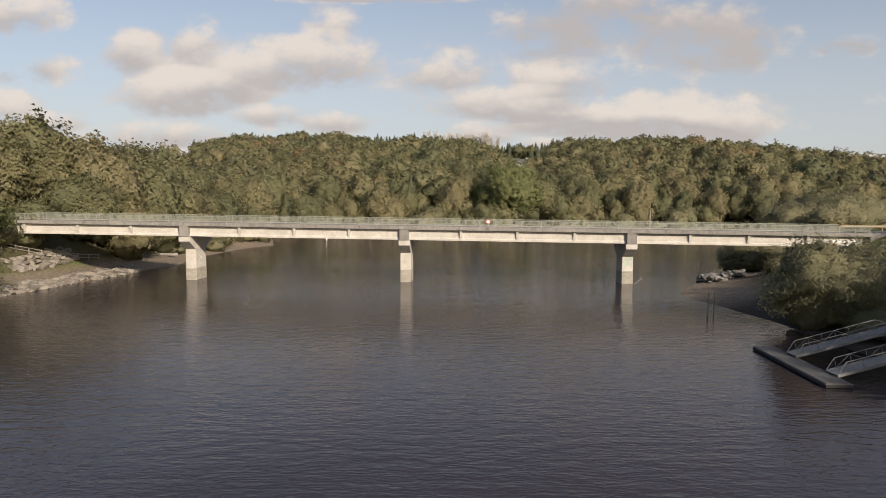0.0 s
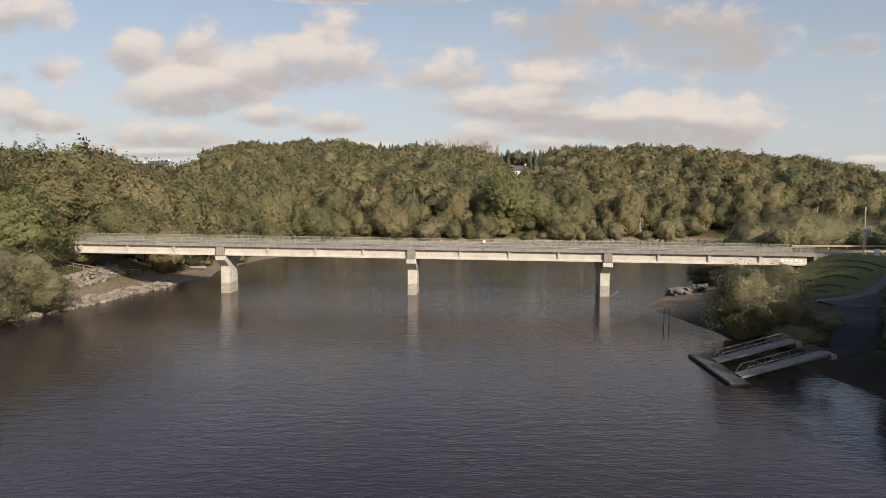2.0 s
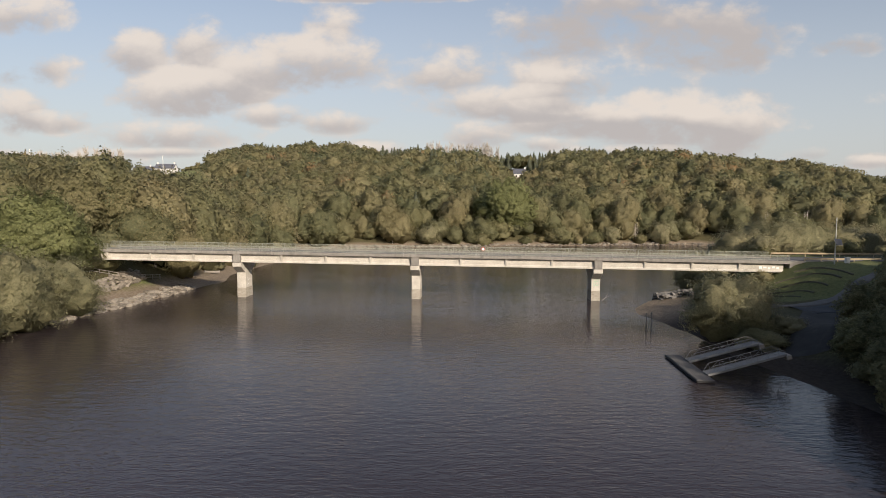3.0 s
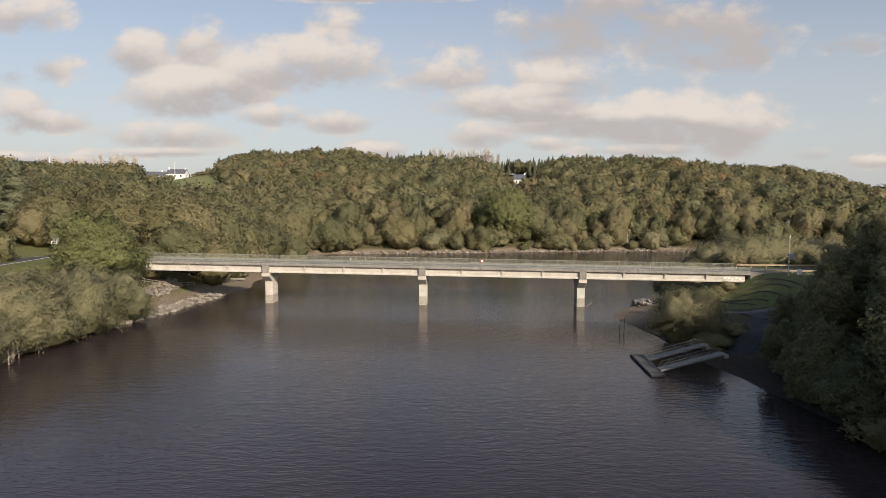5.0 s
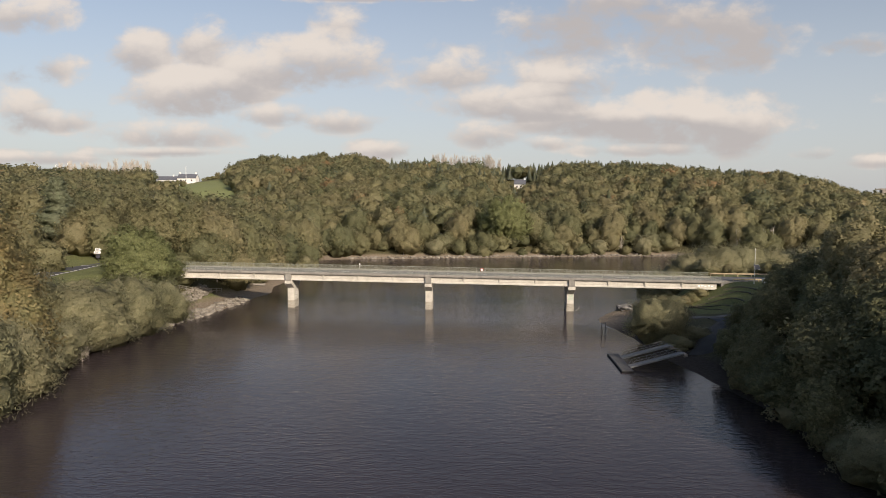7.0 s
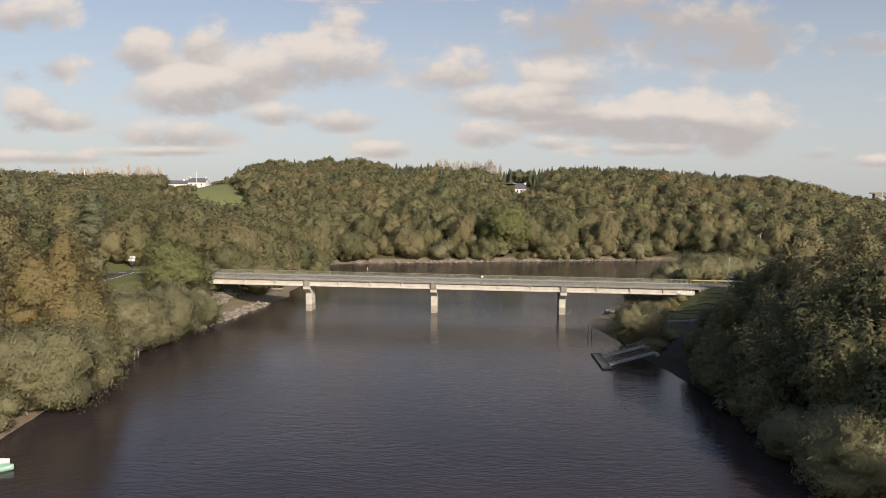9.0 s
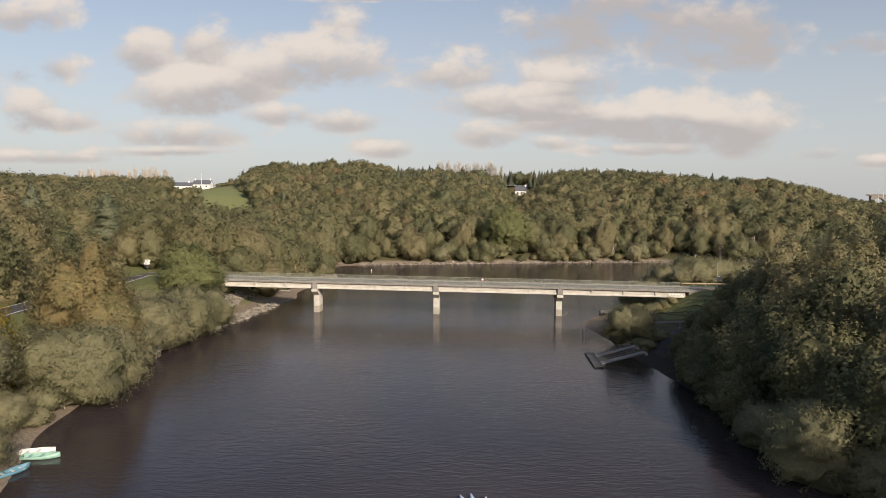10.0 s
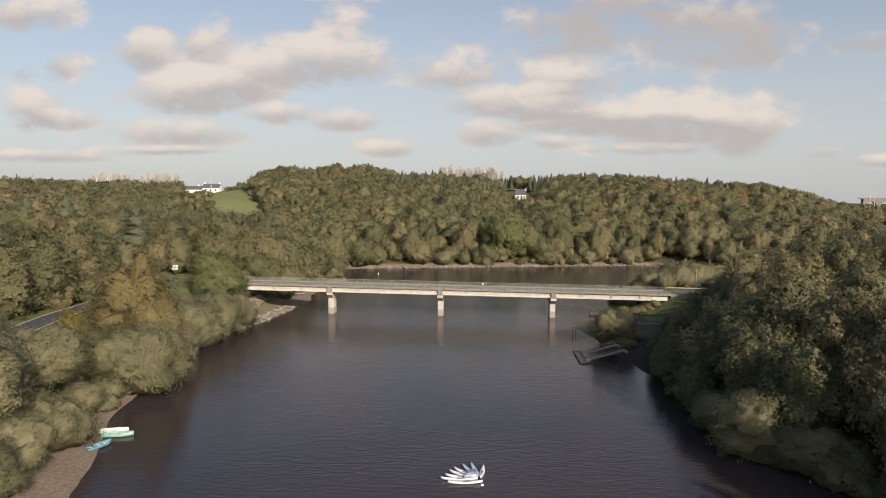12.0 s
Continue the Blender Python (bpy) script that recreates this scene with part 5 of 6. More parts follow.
def build_kayak(x0, y0, x1, y1, mat, deck):
    """A moored kayak between its stern and its bow."""
    length = math.hypot(x1 - x0, y1 - y0)
    k = thing("kayak", "white and blue kayak moored in a fan of others", "kayak", pose((x0 + x1) / 2, (y0 + y1) / 2, 0.02, 0, 0, math.degrees(math.atan2(y1 - y0, x1 - x0))), "fan of moored kayaks")
    n, rings = 16, []
    bm = bmesh.new()
    for i in range(n + 1):
        t = i / n
        w = 0.31 * max(0.03, math.sin(math.pi * t) ** 0.62)
        rock = 0.16 * abs(2 * t - 1) ** 3
        dip = -0.13 if 0.36 < t < 0.6 else 0.0
        ring = [(-w, 0.16 + rock), (-w * 0.7, 0.0 + rock), (0, -0.05 + rock), (w * 0.7, 0.0 + rock), (w, 0.16 + rock), (w * 0.62, 0.23 + rock * 1.1), (0, 0.26 + rock * 1.1 + dip), (-w * 0.62, 0.23 + rock * 1.1)]
        rings.append([bm.verts.new((-length / 2 + length * t, y, z)) for y, z in ring])
    for a, b in zip(rings, rings[1:]):
        for j in range(8):
            bm.faces.new((a[j], b[j], b[(j + 1) % 8], a[(j + 1) % 8]))
    bm.faces.new(rings[0])
    bm.faces.new(rings[-1][::-1])
    bmesh.ops.recalc_face_normals(bm, faces=bm.faces)
    part("hull", bm, mat, k, smooth=True)
    bm = bmesh.new()
    block(bm, -0.45, 0.3, -0.15, 0.15, 0.14, 0.275, 0.05)
    part("seat_well", bm, M_WELL, k, "blue-grey cockpit opening")
    bm = bmesh.new()
    block(bm, -length * 0.40, -length * 0.2, -0.12, 0.12, 0.275, 0.31, 0.03)
    part("hatch", bm, deck, k, "blue hatch cover")
    bm = bmesh.new()
    block(bm, -0.62, -0.5, -0.16, 0.16, 0.26, 0.42, 0.04)
    part("backrest", bm, M_WELL, k)


M_WELL = grainy("kayak_well", (0.12, 0.15, 0.20), (0.22, 0.26, 0.33), 2.0, 0.6, bump=0.0)
M_KAYAK = grainy("kayak_white", (0.62, 0.64, 0.66), (0.78, 0.79, 0.80), 1.0, 0.35, bump=0.0)
M_KAYAK_BLUE = grainy("kayak_blue", (0.34, 0.44, 0.58), (0.46, 0.55, 0.68), 1.0, 0.35, bump=0.0)
for i, (x0, y0, x1, y1) in enumerate(((2.3, -14.75, -1.8, -15.15), (1.75, -14.05, -2.7, -14.2), (1.5, -13.9, -2.2, -13.25), (1.4, -13.6, -1.75, -12.1), (1.55, -13.4, -1.2, -11.3), (1.75, -13.5, -0.15, -10.3), (1.85, -13.5, 0.95, -9.9), (2.05, -13.9, 2.5, -10.5))):
    build_kayak(x0, y0, x1, y1, M_KAYAK_BLUE if i in (5, 6) else M_KAYAK, M_KAYAK_BLUE)
buoy = thing("mooring_buoy", "small pale mooring buoy beside the kayaks", "buoy", pose(2.25, -15.3, 0))
bm = bmesh.new()
bmesh.ops.create_icosphere(bm, subdivisions=2, radius=0.2)
part("float", bm, M_CREAM, buoy, smooth=True)
bm = bmesh.new()
tube(bm, (0, 0, 0.15), (0, 0, 0.34), 0.03)
part("ring", bm, M_STEEL, buoy)
marker = thing("marker_buoy", "small white marker post floating on the lake", "buoy", pose(-41.2, 183, 0))
bm = bmesh.new()
tube(bm, (0, 0, -0.4), (0, 0, 0.5), 0.26, 0.2, 10)
part("float", bm, M_CREAM, marker)
bm = bmesh.new()
tube(bm, (0, 0, 0.5), (0, 0, 0.8), 0.06, 0.05, 6)
part("staff", bm, M_CREAM, marker)

# ---------------------------------------------------------------- signs, mast, rails


def build_mast():
    z = ground_at(61.3, 82.3)
    mast = thing("solar_mast", "tall grey mast with a tilted solar panel", "mast", pose(61.3, 82.3, z))
    bm = bmesh.new()
    tube(bm, (0, 0, -0.5), (0, 0, 7.3), 0.11, 0.07, 10)
    part("pole", bm, M_STEEL, mast)
    bm = bmesh.new()
    block(bm, -0.62, 0.62, -0.03, 0.03, -0.55, 0.55, 0.01)
    panel = part("solar_panel", bm, M_GLASS, mast, "dark solar panel", at=pose(0.35, -0.25, 3.7, -28, 0, 12))
    bm = bmesh.new()
    block(bm, -0.66, 0.66, 0.032, 0.06, -0.59, 0.59, 0.01)
    part("panel_frame", bm, M_STEEL, panel)
    bm = bmesh.new()
    tube(bm, (0, 0, 7.2), (0, 0, 7.75), 0.1, 0.03, 8)
    part("sensor", bm, M_CREAM, mast, "white sensor head")
    z = ground_at(63.2, 82.0)
    box = thing("control_box", "cream roadside control cabinet on the grass", "cabinet", pose(63.3, 82.2, z))
    bm = bmesh.new()
    block(bm, -0.36, 0.36, -0.2, 0.2, -0.1, 0.85, 0.03)
    part("body", bm, M_CREAM, box)
    bm = bmesh.new()
    block(bm, -0.4, 0.4, -0.24, 0.24, 0.85, 0.92, 0.02)
    part("lid", bm, M_CREAM, box)
    bm = bmesh.new()
    block(bm, -0.3, 0.3, -0.22, -0.202, 0.06, 0.78, 0.005)
    part("door", bm, M_CREAM, box)


build_mast()


def timber_rail(name, label, pts, beams, post_h, gap, mat, beam_h=0.22, thick=0.1, group="timber guard rails"):
    """A wooden rail on posts from place to place."""
    fence = thing(name, label, "guard rail" if "guard" in name else "fence", pose(0, 0, 0), group)
    for a, b in zip(pts, pts[1:]):
        a, b = Vector(a), Vector(b)
        n = max(1, round((b - a).length / gap))
        for k in range(n + 1):
            p = a.lerp(b, k / n)
            bm = bmesh.new()
            tube(bm, (p.x, p.y, p.z - 0.6), (p.x, p.y, p.z + post_h), 0.09, 0.085, 7)
            part("post", bm, mat, fence)
        turn = math.degrees(math.atan2(b.y - a.y, b.x - a.x))
        flat = math.hypot(b.x - a.x, b.y - a.y)
        for h in beams:
            bm = bmesh.new()
            block(bm, 0, (b - a).length, -thick - 0.09, -0.09, h - beam_h / 2, h + beam_h / 2, 0.02)
            part("beam", bm, mat, fence, at=Matrix.Translation(a) @ pose(0, 0, 0, 0, 0, turn) @ pose(0, 0, 0, 0, -math.degrees(math.atan2(b.z - a.z, flat)), 0))
    return fence


timber_rail("guard_rail", "yellowish timber guard rail along the far road edge", [(57, 94.6, 7.45), (72, 93.6, 7.5), (92, 93.0, 7.6)], (0.72,), 0.8, 3.0, M_TIMBER, 0.30)
timber_rail("guard_rail", "yellowish timber guard rail along the near road edge", [(58.5, 86.0, 7.45), (72, 85.6, 7.5), (92, 85.8, 7.6)], (0.5,), 0.6, 3.0, M_TIMBER, 0.28)
timber_rail("wooden_fence", "weathered grey post and rail fence on the bank", [(x, y, ground_at(x, y)) for x, y in ((-64.6, 91.5), (-66, 88), (-67.6, 84.5), (-69, 81))], (0.45, 0.9), 1.05, 1.9, M_OLD_TIMBER, 0.12, 0.05, "bank fences")
timber_rail("wooden_fence", "weathered grey post and rail fence on the bank", [(x, y, ground_at(x, y)) for x, y in ((-64.2, 93), (-62.4, 97), (-61.5, 101))], (0.45, 0.9), 1.05, 1.9, M_OLD_TIMBER, 0.12, 0.05, "bank fences")


def build_direction_sign():
    x, y = -89.8, 95.6
    z = ground_at(x, y)
    s = thing("direction_sign", "two white direction boards on a dark post", "road sign", pose(x, y, z, 0, 0, 4))
    bm = bmesh.new()
    tube(bm, (0, 0.08, -0.4), (0, 0.08, 3.4), 0.06, 0.06, 8)
    part("post", bm, M_INK, s)
    for h, dx, w in ((3.0, 0.18, 0.75), (2.25, -0.05, 0.85)):
        bm = bmesh.new()
        prism(bm, [(dx - w, h - 0.3), (dx + w * 0.8, h - 0.3), (dx + w, h), (dx + w * 0.8, h + 0.3), (dx - w, h + 0.3)], -0.03, 0.02, "y")
        board = part("board", bm, M_SIGN_WHITE, s)
        for k in range(2):
            bm = bmesh.new()
            block(bm, dx - w * 0.75, dx + w * (0.4 - 0.3 * k), -0.037, -0.032, h + 0.06 - 0.2 * k, h + 0.16 - 0.2 * k)
            part("lettering_bar", bm, M_INK, board)
    bm = bmesh.new()
    block(bm, -0.45, 0.45, -0.02, 0.10, 0.9, 1.8, 0.02)
    part("back_plate", bm, M_INK, s, "dark lower plate")


build_direction_sign()


def build_round_sign(x, y, z, turn, label, back=False, h=2.2):
    s = thing("round_sign", label, "road sign", pose(x, y, z, 0, 0, turn))
    bm = bmesh.new()
    tube(bm, (0, 0.05, -0.4), (0, 0.05, h + 0.3), 0.035, 0.035, 8)
    part("post", bm, M_STEEL, s)
    bm = bmesh.new()
    tube(bm, (0, -0.02, h), (0, 0.02, h), 0.36, 0.36, 20)
    disc = part("disc", bm, M_STEEL if back else M_SIGN_WHITE, s)
    if not back:
        bm = bmesh.new()
        for k in range(20):
            a, b = 2 * math.pi * k / 20, 2 * math.pi * (k + 1) / 20
            q = [bm.verts.new((r * math.cos(t), -0.025, h + r * math.sin(t))) for r, t in ((0.26, a), (0.36, a), (0.36, b), (0.26, b))]
            bm.faces.new(q)
        part("ring", bm, M_RED, disc, "red ring")
    return s


build_round_sign(3.8, 93.6, 7.55, 0, "round white sign with a red ring on the bridge", h=1.15)
build_round_sign(-96, 47, ground_at(-96, 47), -20, "back of a round road sign on the verge", True)

totem = thing("info_panel", "narrow blue-grey information panel on the grass", "sign", pose(76.2, 83.4, ground_at(76.2, 83.4)))
bm = bmesh.new()
block(bm, -0.28, 0.28, -0.05, 0.05, -0.3, 2.1, 0.02)
part("panel", bm, M_KAYAK_BLUE, totem)
bm = bmesh.new()
block(bm, -0.2, 0.2, -0.058, -0.052, 1.2, 1.5)
part("lettering_bar", bm, M_SIGN_WHITE, totem)

# ---------------------------------------------------------------- houses on the hill


def build_house(label, x, y, z, turn, length, depth, eaves, ridge, windows, chimneys, roof=M_SLATE, dormers=0):
    h = thing("house", label, "house", pose(x, y, z, 0, 0, turn), "houses on the hill")
    bm = bmesh.new()
    prism(bm, [(-depth / 2, -4), (depth / 2, -4), (depth / 2, eaves), (0, ridge - 0.15), (-depth / 2, eaves)], -length / 2, length / 2)
    part("wall", bm, M_WHITE, h, "white rendered wall")
    bm = bmesh.new()
    o = 0.35
    k = (ridge - eaves) / (depth / 2)
    prism(bm, [(-depth / 2 - o, eaves - o * k), (-depth / 2 - o, eaves - o * k + 0.2), (0, ridge + 0.2), (depth / 2 + o, eaves - o * k + 0.2), (depth / 2 + o, eaves - o * k), (0, ridge)], -length / 2 - 0.2, length / 2 + 0.2)
    top = part("roof", bm, roof, h, "dark slate roof")
    for c in chimneys:
        bm = bmesh.new()
        block(bm, c - 0.5, c + 0.5, -0.45, 0.45, ridge - 0.6, ridge + 1.3, 0.03)
        block(bm, c - 0.58, c + 0.58, -0.53, 0.53, ridge + 1.3, ridge + 1.45, 0.02)
        part("chimney", bm, M_WHITE, top, "white chimney")
    for d in range(dormers):
        u = -length / 2 + length * (d + 0.5) / dormers
        bm = bmesh.new()
        prism(bm, [(u - 0.8, eaves + 0.3), (u + 0.8, eaves + 0.3), (u + 0.8, eaves + 1.5), (u, eaves + 2.2), (u - 0.8, eaves + 1.5)], -depth / 2 + 0.2, -0.6, "y")
        part("dormer", bm, M_WHITE, top)
    for u, w, lo, hi in windows:
        bm = bmesh.new()
        block(bm, u - w / 2, u + w / 2, -depth / 2 - 0.03, -depth / 2 + 0.1, lo, hi)
        win = part("window", bm, M_GLASS, h)
        bm = bmesh.new()
        block(bm, u - w / 2 - 0.08, u + w / 2 + 0.08, -depth / 2 - 0.12, -depth / 2 - 0.035, lo - 0.1, lo)
        part("sill", bm, M_COPING, win)
    return h


build_house("white house with slate roof among the trees on the hill", 40.0, 428, 34.0, -6, 8.8, 7, 3.5, 6.8, [(-2.2, 1.0, 0.9, 2.2), (0.5, 1.0, 0.9, 2.2), (2.8, 0.9, 0.9, 2.1)], [3.8])
build_house("long white farmhouse with slate roof beside a pasture", -230, 446, 38.6, 4, 14.5, 8, 3.5, 6.8, [(-4.5, 1.2, 0.9, 2.2), (-0.5, 1.2, 0.9, 2.2), (4, 1.2, 0.9, 2.2)], [-6.4, 6.4])
build_house("low white outbuilding joined to the farm", -246, 445, 37.4, 6, 15, 7.5, 3.2, 6.0, [(-4, 1.3, 0.8, 2.0), (3, 1.3, 0.8, 2.0)], [4])
build_house("small stone cottage at the edge of the wood", -186, 446, ground_at(-186, 446) - 0.3, -14, 10, 7, 2.8, 5.8, [(-1.5, 1.1, 0.8, 2.0)], [-4])
build_house("flat white garden shed below the farm", -226, 420, 35.9, 4, 10, 4, 1.9, 2.6, [], [])



def build_viaduct():
    """A far stone viaduct with round arches, half hidden by the woods."""
    v = thing("viaduct", "distant grey stone railway viaduct with round arches", "viaduct", pose(372, 520, 0, 0, 0, -12))
    span, wide, spring, top = 13.0, 2.6, 27.5, 35.6
    for i in range(9):
        x = i * span
        bm = bmesh.new()
        block(bm, x - wide / 2, x + wide / 2, -3, 3, -6, spring, 0.1)
        block(bm, x - wide / 2 - 0.25, x + wide / 2 + 0.25, -3.2, 3.2, spring, spring + 0.6, 0.05)
        part("pier", bm, M_OLD_STONE, v)
        bm = bmesh.new()
        r = (span - wide) / 2
        arc = [(x + span / 2 - r * math.cos(math.pi * k / 12), spring + 0.6 + r * math.sin(math.pi * k / 12)) for k in range(13)]
        prism(bm, [(x, top)] + [(x, spring + 0.6)] + arc + [(x + span, spring + 0.6), (x + span, top)], -2.9, 2.9, "y")
        part("arch", bm, M_OLD_STONE, v)
    for y in (-3.1, 2.6):
        bm = bmesh.new()
        block(bm, -wide, 9 * span, y, y + 0.5, top, top + 1.3, 0.05)
        part("parapet", bm, M_OLD_STONE, v)
    bm = bmesh.new()
    block(bm, -wide, 9 * span, -2.6, 2.6, top, top + 0.3)
    part("track_bed", bm, M_COPING, v)


M_OLD_STONE = grainy("viaduct_stone", (0.19, 0.17, 0.145), (0.30, 0.27, 0.235), 0.5, 0.9, bump=0.3)
build_viaduct()
for x, y, top in ((-265, 335, 46.5), (-257, 335, 47.5), (-268, 333, 43), (-226, 372, 46.5), (-222, 425, 50), (372, 508, 41.5), (376, 508, 41.5)):
    base = ground_at(x, y)
    p = thing("lamp_mast", "tall pale street light mast on the hill", "street lamp", pose(x, y, base), "pale masts on the hill")
    bm = bmesh.new()
    tube(bm, (0, 0, -0.5), (0, 0, top - base), 0.24, 0.16, 8)
    part("pole", bm, M_CREAM, p)
    bm = bmesh.new()
    tube(bm, (0, 0, top - base), (0.9, -0.3, top - base + 0.25), 0.12, 0.1, 6)
    part("lamp_arm", bm, M_CREAM, p)
hedge = crown_arrays(77, 5, 3.2, -0.4, 600, 0.5, lobes=9, tufts=40)
HEDGE = Stand([tree_kind("hedge_bush", "trimmed dark green hedge bush along the pasture", "hedge", hedge, trunk_mesh(77, 1.4, 0.1, 4, 0.8), M_OAK, "hedge along the pasture")])
for k in range(9):
    HEDGE.put(0, -210 + 3.1 * k, 440 + 0.4 * k, 0.9, 40 * k)

# ---------------------------------------------------------------- bare poplars and dead trees


def bare_tree(seed, height, spread, limbs, r, twig=0.05, dense=4):
    """A leafless tree: a stem, limbs and many thin upright twigs."""
    q = random.Random(seed)
    bm = bmesh.new()
    tube(bm, (0, 0, -0.5), (0, 0, height * 0.5), r, r * 0.6, 6)
    tube(bm, (0, 0, height * 0.5), (q.uniform(-0.3, 0.3), 0, height * 0.92), r * 0.6, r * 0.15, 5)
    for k in range(limbs):
        z = height * (0.15 + 0.7 * k / limbs)
        a = 2.4 * k + q.random()
        reach = spread * (1.0 - 0.5 * k / limbs)
        e = Vector((math.cos(a) * reach, math.sin(a) * reach, z + height * q.uniform(0.16, 0.34)))
        b = Vector((0, 0, z))
        m = b.lerp(e, 0.45) + Vector((math.cos(a), math.sin(a), 0)) * reach * 0.15
        tube(bm, b, m, r * 0.35, r * 0.22, 4)
        tube(bm, m, e, r * 0.22, r * 0.06, 4)
        for _ in range(dense):
            s = b.lerp(e, 0.3 + 0.7 * q.random())
            tube(bm, s, s + Vector((q.uniform(-0.5, 0.5), q.uniform(-0.5, 0.5), q.uniform(0.8, 2.0))) * (height / 14), twig, twig * 0.4, 3)
    me = bpy.data.meshes.new("branch_crown")
    bm.to_mesh(me)
    bm.free()
    me.materials.append(M_TWIGS)
    return me


def bare_kind(name, label, seed, height, spread, limbs, r, twig, group, dense=4):
    t = thing(name, label, "bare tree", group=group)
    piece("branch_crown", bare_tree(seed, height, spread, limbs, r, twig, dense), parent=t)
    return t


POPLAR = Stand([bare_kind("bare_poplar", "leafless pale poplar standing in a row on the hill", k, 15, 2.1, 34, 0.16, 0.055, "row of bare poplars", 12) for k in (1, 2)])
for k in range(17):
    x, y = -27 + 3.2 * k + rng.uniform(-1, 1), 446 + rng.uniform(-4, 4)
    POPLAR.put(k, x, y, rng.uniform(1.05, 1.25), 50 * k)
for k in range(12):
    POPLAR.put(k, -345 + 3.1 * k, 455 + rng.uniform(-4, 4), rng.uniform(1.15, 1.4), 50 * k)
for k in range(9):
    POPLAR.put(k, -262 + 3.4 * k, 395 + rng.uniform(-6, 6), rng.uniform(1.1, 1.3), 50 * k)
DEAD = Stand([bare_kind("dead_tree", "dead whitened tree at the far water's edge", k, 10, 1.6, 12, 0.24, 0.05, "dead trees on the far bank") for k in (5, 6)])
for k, (x, y, s) in enumerate(((-27.5, 213.5, 0.55), (-26, 214, 0.5), (118, 222, 1.2), (122, 221, 1.1), (127, 219, 1.2), (108, 227, 0.9), (132, 220, 1.1), (70, 231, 0.8))):
    DEAD.put(k, x, y, s, 70 * k)
SNAG = Stand([bare_kind("dead_shrub", "leafless grey shrub leaning over the water", k, 5.2, 2.2, 22, 0.1, 0.035, "bare shrubs along the shore") for k in (8, 9)])
for k, (x, y, s) in enumerate(((-59.8, 44, 0.8), (-59.2, 47, 0.7), (-60.6, 50, 0.7), (-57.5, -7, 0.8), (-58.5, 40.5, 0.7), (-57.0, 30, 0.6), (-56.2, 22, 0.6), (-56.4, 17, 0.55), (-56.8, 12, 0.6), (-57.4, 26, 0.6), (-60.9, 56, 0.6), (-60.4, -11, 0.9), (-59.8, 62, 0.55))):
    SNAG.put(k, x, y, s, 70 * k)

# ---------------------------------------------------------------- stones and wood on the shores


def stone_mesh(seed):
    q = random.Random(seed)
    bm = bmesh.new()
    bmesh.ops.create_icosphere(bm, subdivisions=1, radius=0.5)
    sx, sy, sz = q.uniform(0.9, 1.35), q.uniform(0.8, 1.1), q.uniform(0.5, 0.75)
    for v in bm.verts:
        n = v.co.normalized()
        cut = min(1.0, 0.82 / max(abs(n.x), abs(n.y), abs(n.z)) * q.uniform(0.8, 0.98))
        v.co = Vector((v.co.x * sx * cut, v.co.y * sy * cut, v.co.z * sz * cut))
    me = bpy.data.meshes.new("stone")
    bm.to_mesh(me)
    bm.free()
    return me


def build_rocks(name, label, count, places, mat, seed, lo, hi):
    r = random.Random(seed)
    heap = thing(name, label, "stones", kind="structure")
    meshes = [stone_mesh(seed * 10 + k) for k in range(7)]
    for me in meshes:
        me.materials.append(mat)
    for i in range(count):
        x, y, z = places(r, i / count)
        s = r.uniform(lo, hi)
        piece("stone", meshes[i % 7], parent=heap, at=pose(x, y, z, r.uniform(-20, 20), r.uniform(-20, 20), r.uniform(0, 360)) @ Matrix.Scale(s, 4))


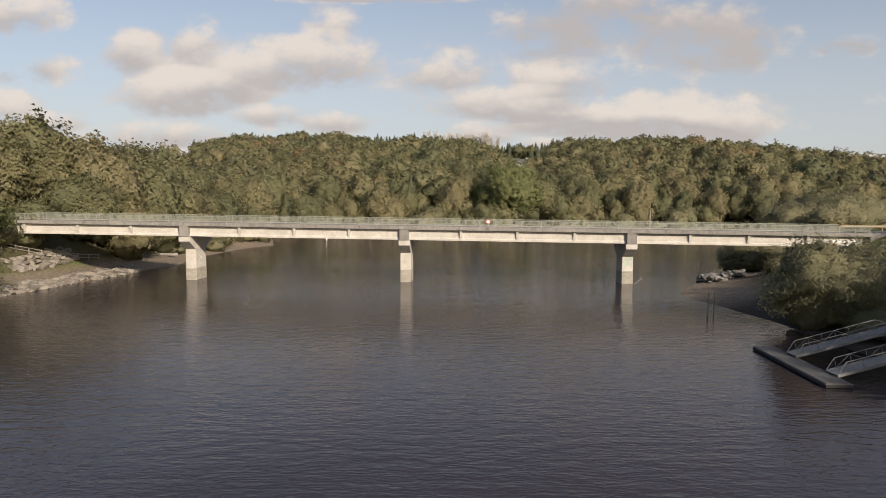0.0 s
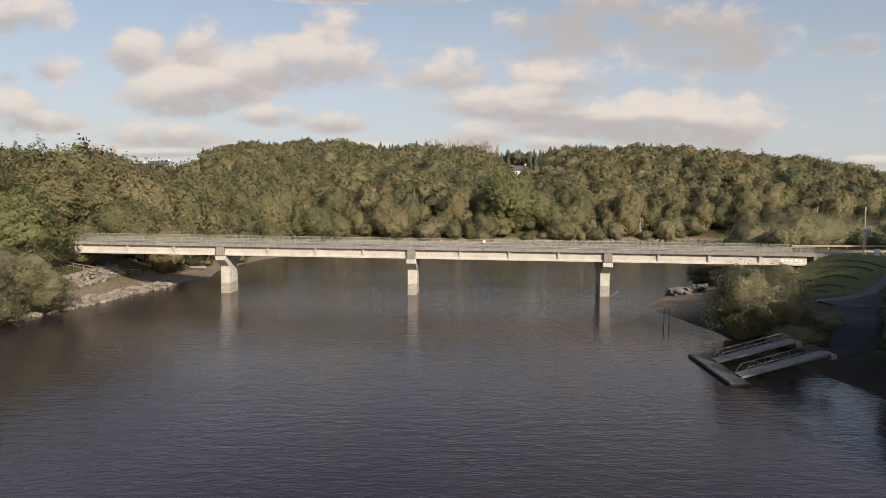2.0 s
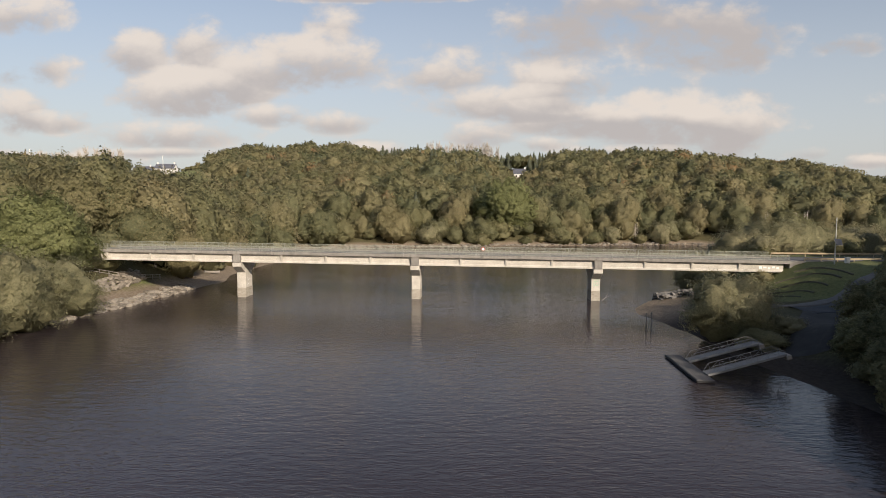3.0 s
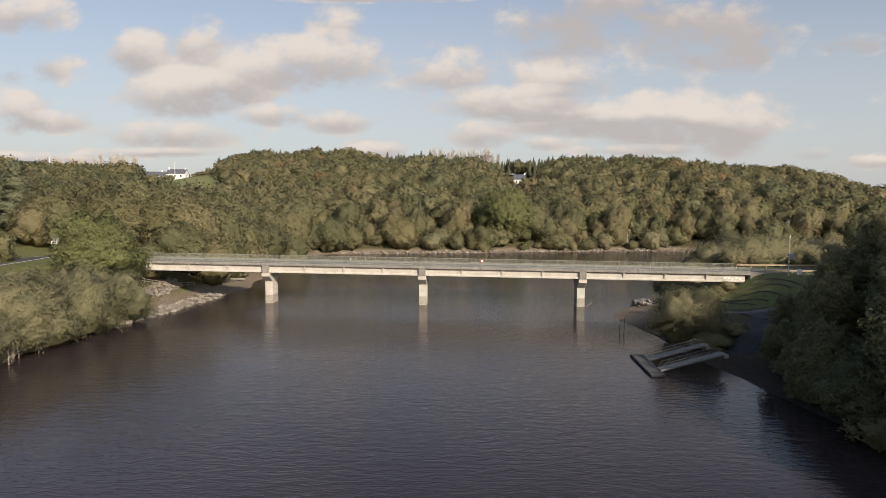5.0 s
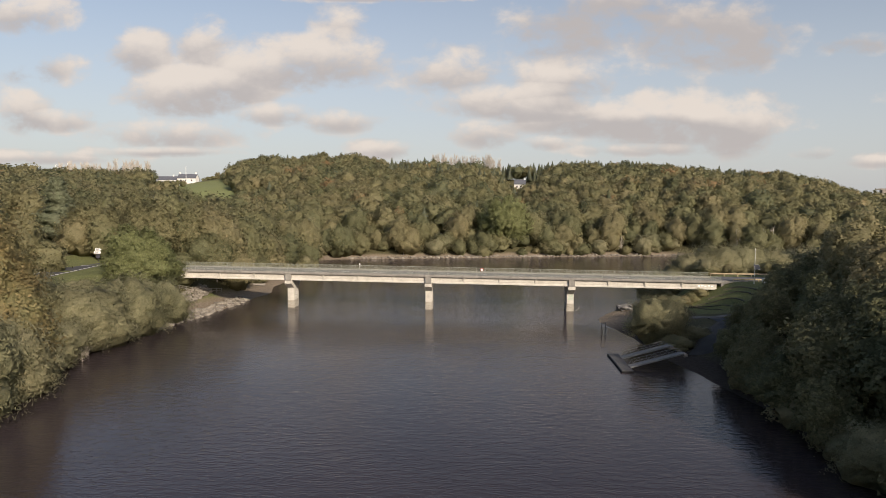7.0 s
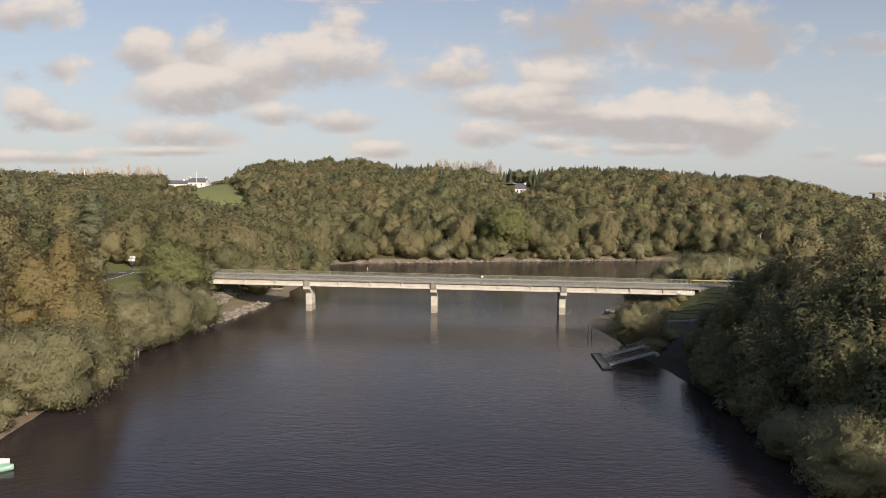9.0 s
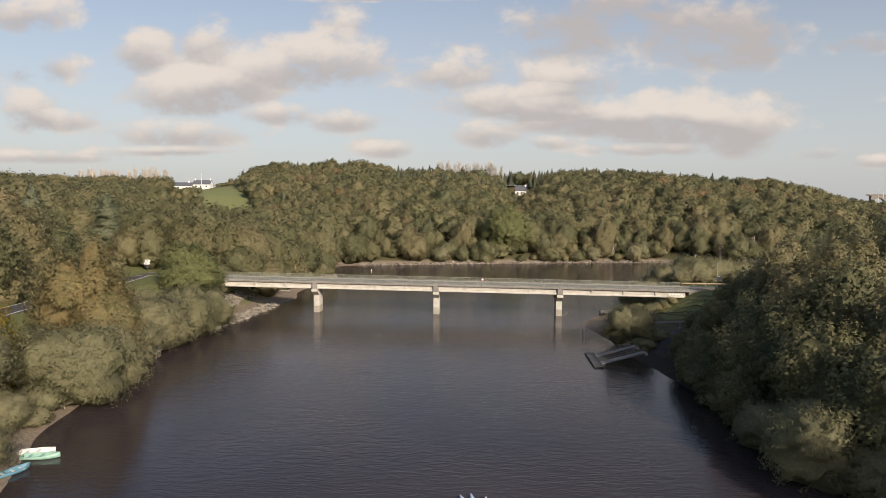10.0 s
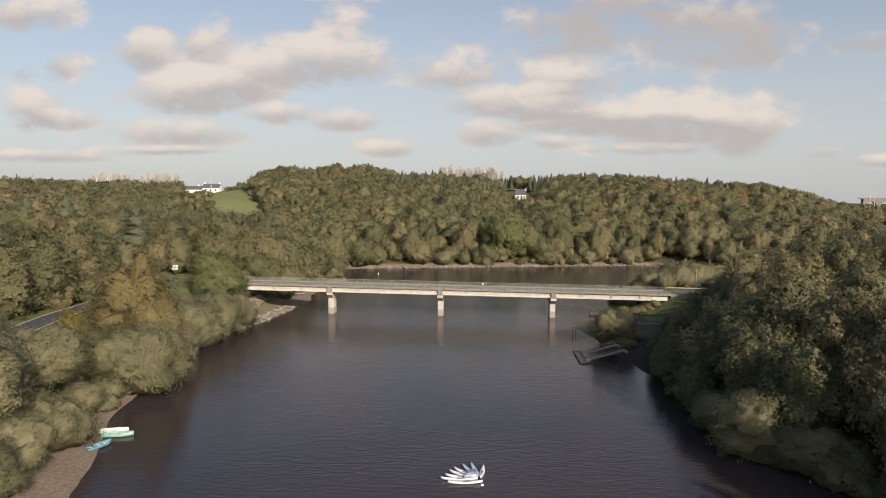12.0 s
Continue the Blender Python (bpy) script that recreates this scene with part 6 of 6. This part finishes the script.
def left_edge(r, t):
    y = 60 + 40 * t + r.uniform(-0.6, 0.6)
    x = float(np.interp(y, SHORE[8:14, 1], SHORE[8:14, 0]))
    x -= r.uniform(-0.4, 3.3)
    return x, y, ground_at(x, y) + 0.12


def left_slope(r, t):
    y = 84 + 13 * t
    x = -62.6 - r.uniform(0, 2.4)
    return x, y, ground_at(x, y) + 0.1


def right_heap(r, t):
    x, y = 35.2 + 6 * t + r.uniform(-0.5, 0.5), 89.6 + 2.4 * t + r.uniform(-2.2, 2.2)
    return x, y, ground_at(x, y) + r.uniform(0.05, 0.9)


def far_edge(r, t):
    x = -50 + 185 * t
    y = float(np.interp(x, SHORE[19:27, 0], SHORE[19:27, 1])) + r.uniform(0.2, 3.0)
    return x, y, ground_at(x, y) + 0.15


build_rocks("rock_revetment", "pale angular rocks lining the grassy bank", 300, left_edge, M_STONE, 3, 0.9, 1.8)
build_rocks("rock_slope", "pale boulders bedded in the bank under the bridge", 110, left_slope, M_STONE, 4, 0.9, 2.1)
build_rocks("rock_heap", "grey rocks heaped by the water under the bridge", 170, right_heap, M_DARK_STONE, 5, 0.6, 1.5)
build_rocks("bank_rocks", "brown rocks along the far shore", 260, far_edge, M_STONE, 6, 0.8, 2.2)

drift = thing("driftwood", "pale forked branch caught at the pier foot", "branch", pose(25.0, 88.6, 0.1))
bm = bmesh.new()
tube(bm, (-0.3, 0, -0.2), (0.5, -0.1, 0.5), 0.07, 0.05, 6)
tube(bm, (0.5, -0.1, 0.5), (0.75, -0.15, 1.15), 0.05, 0.02, 5)
tube(bm, (0.4, -0.1, 0.42), (1.1, 0.0, 0.7), 0.04, 0.02, 5)
part("branch", bm, M_PALE_BARK, drift)
log = thing("fallen_log", "pale bleached log lying on the sandy shore", "log", pose(-54.6, -12.3, ground_at(-54.6, -12.3) + 0.15, 0, 0, -28))
bm = bmesh.new()
tube(bm, (-1.4, 0, 0), (0.4, 0.2, 0.05), 0.16, 0.13, 8)
tube(bm, (0.4, 0.2, 0.05), (1.5, 0.0, 0.25), 0.13, 0.07, 8)
part("trunk", bm, M_PALE_BARK, log)
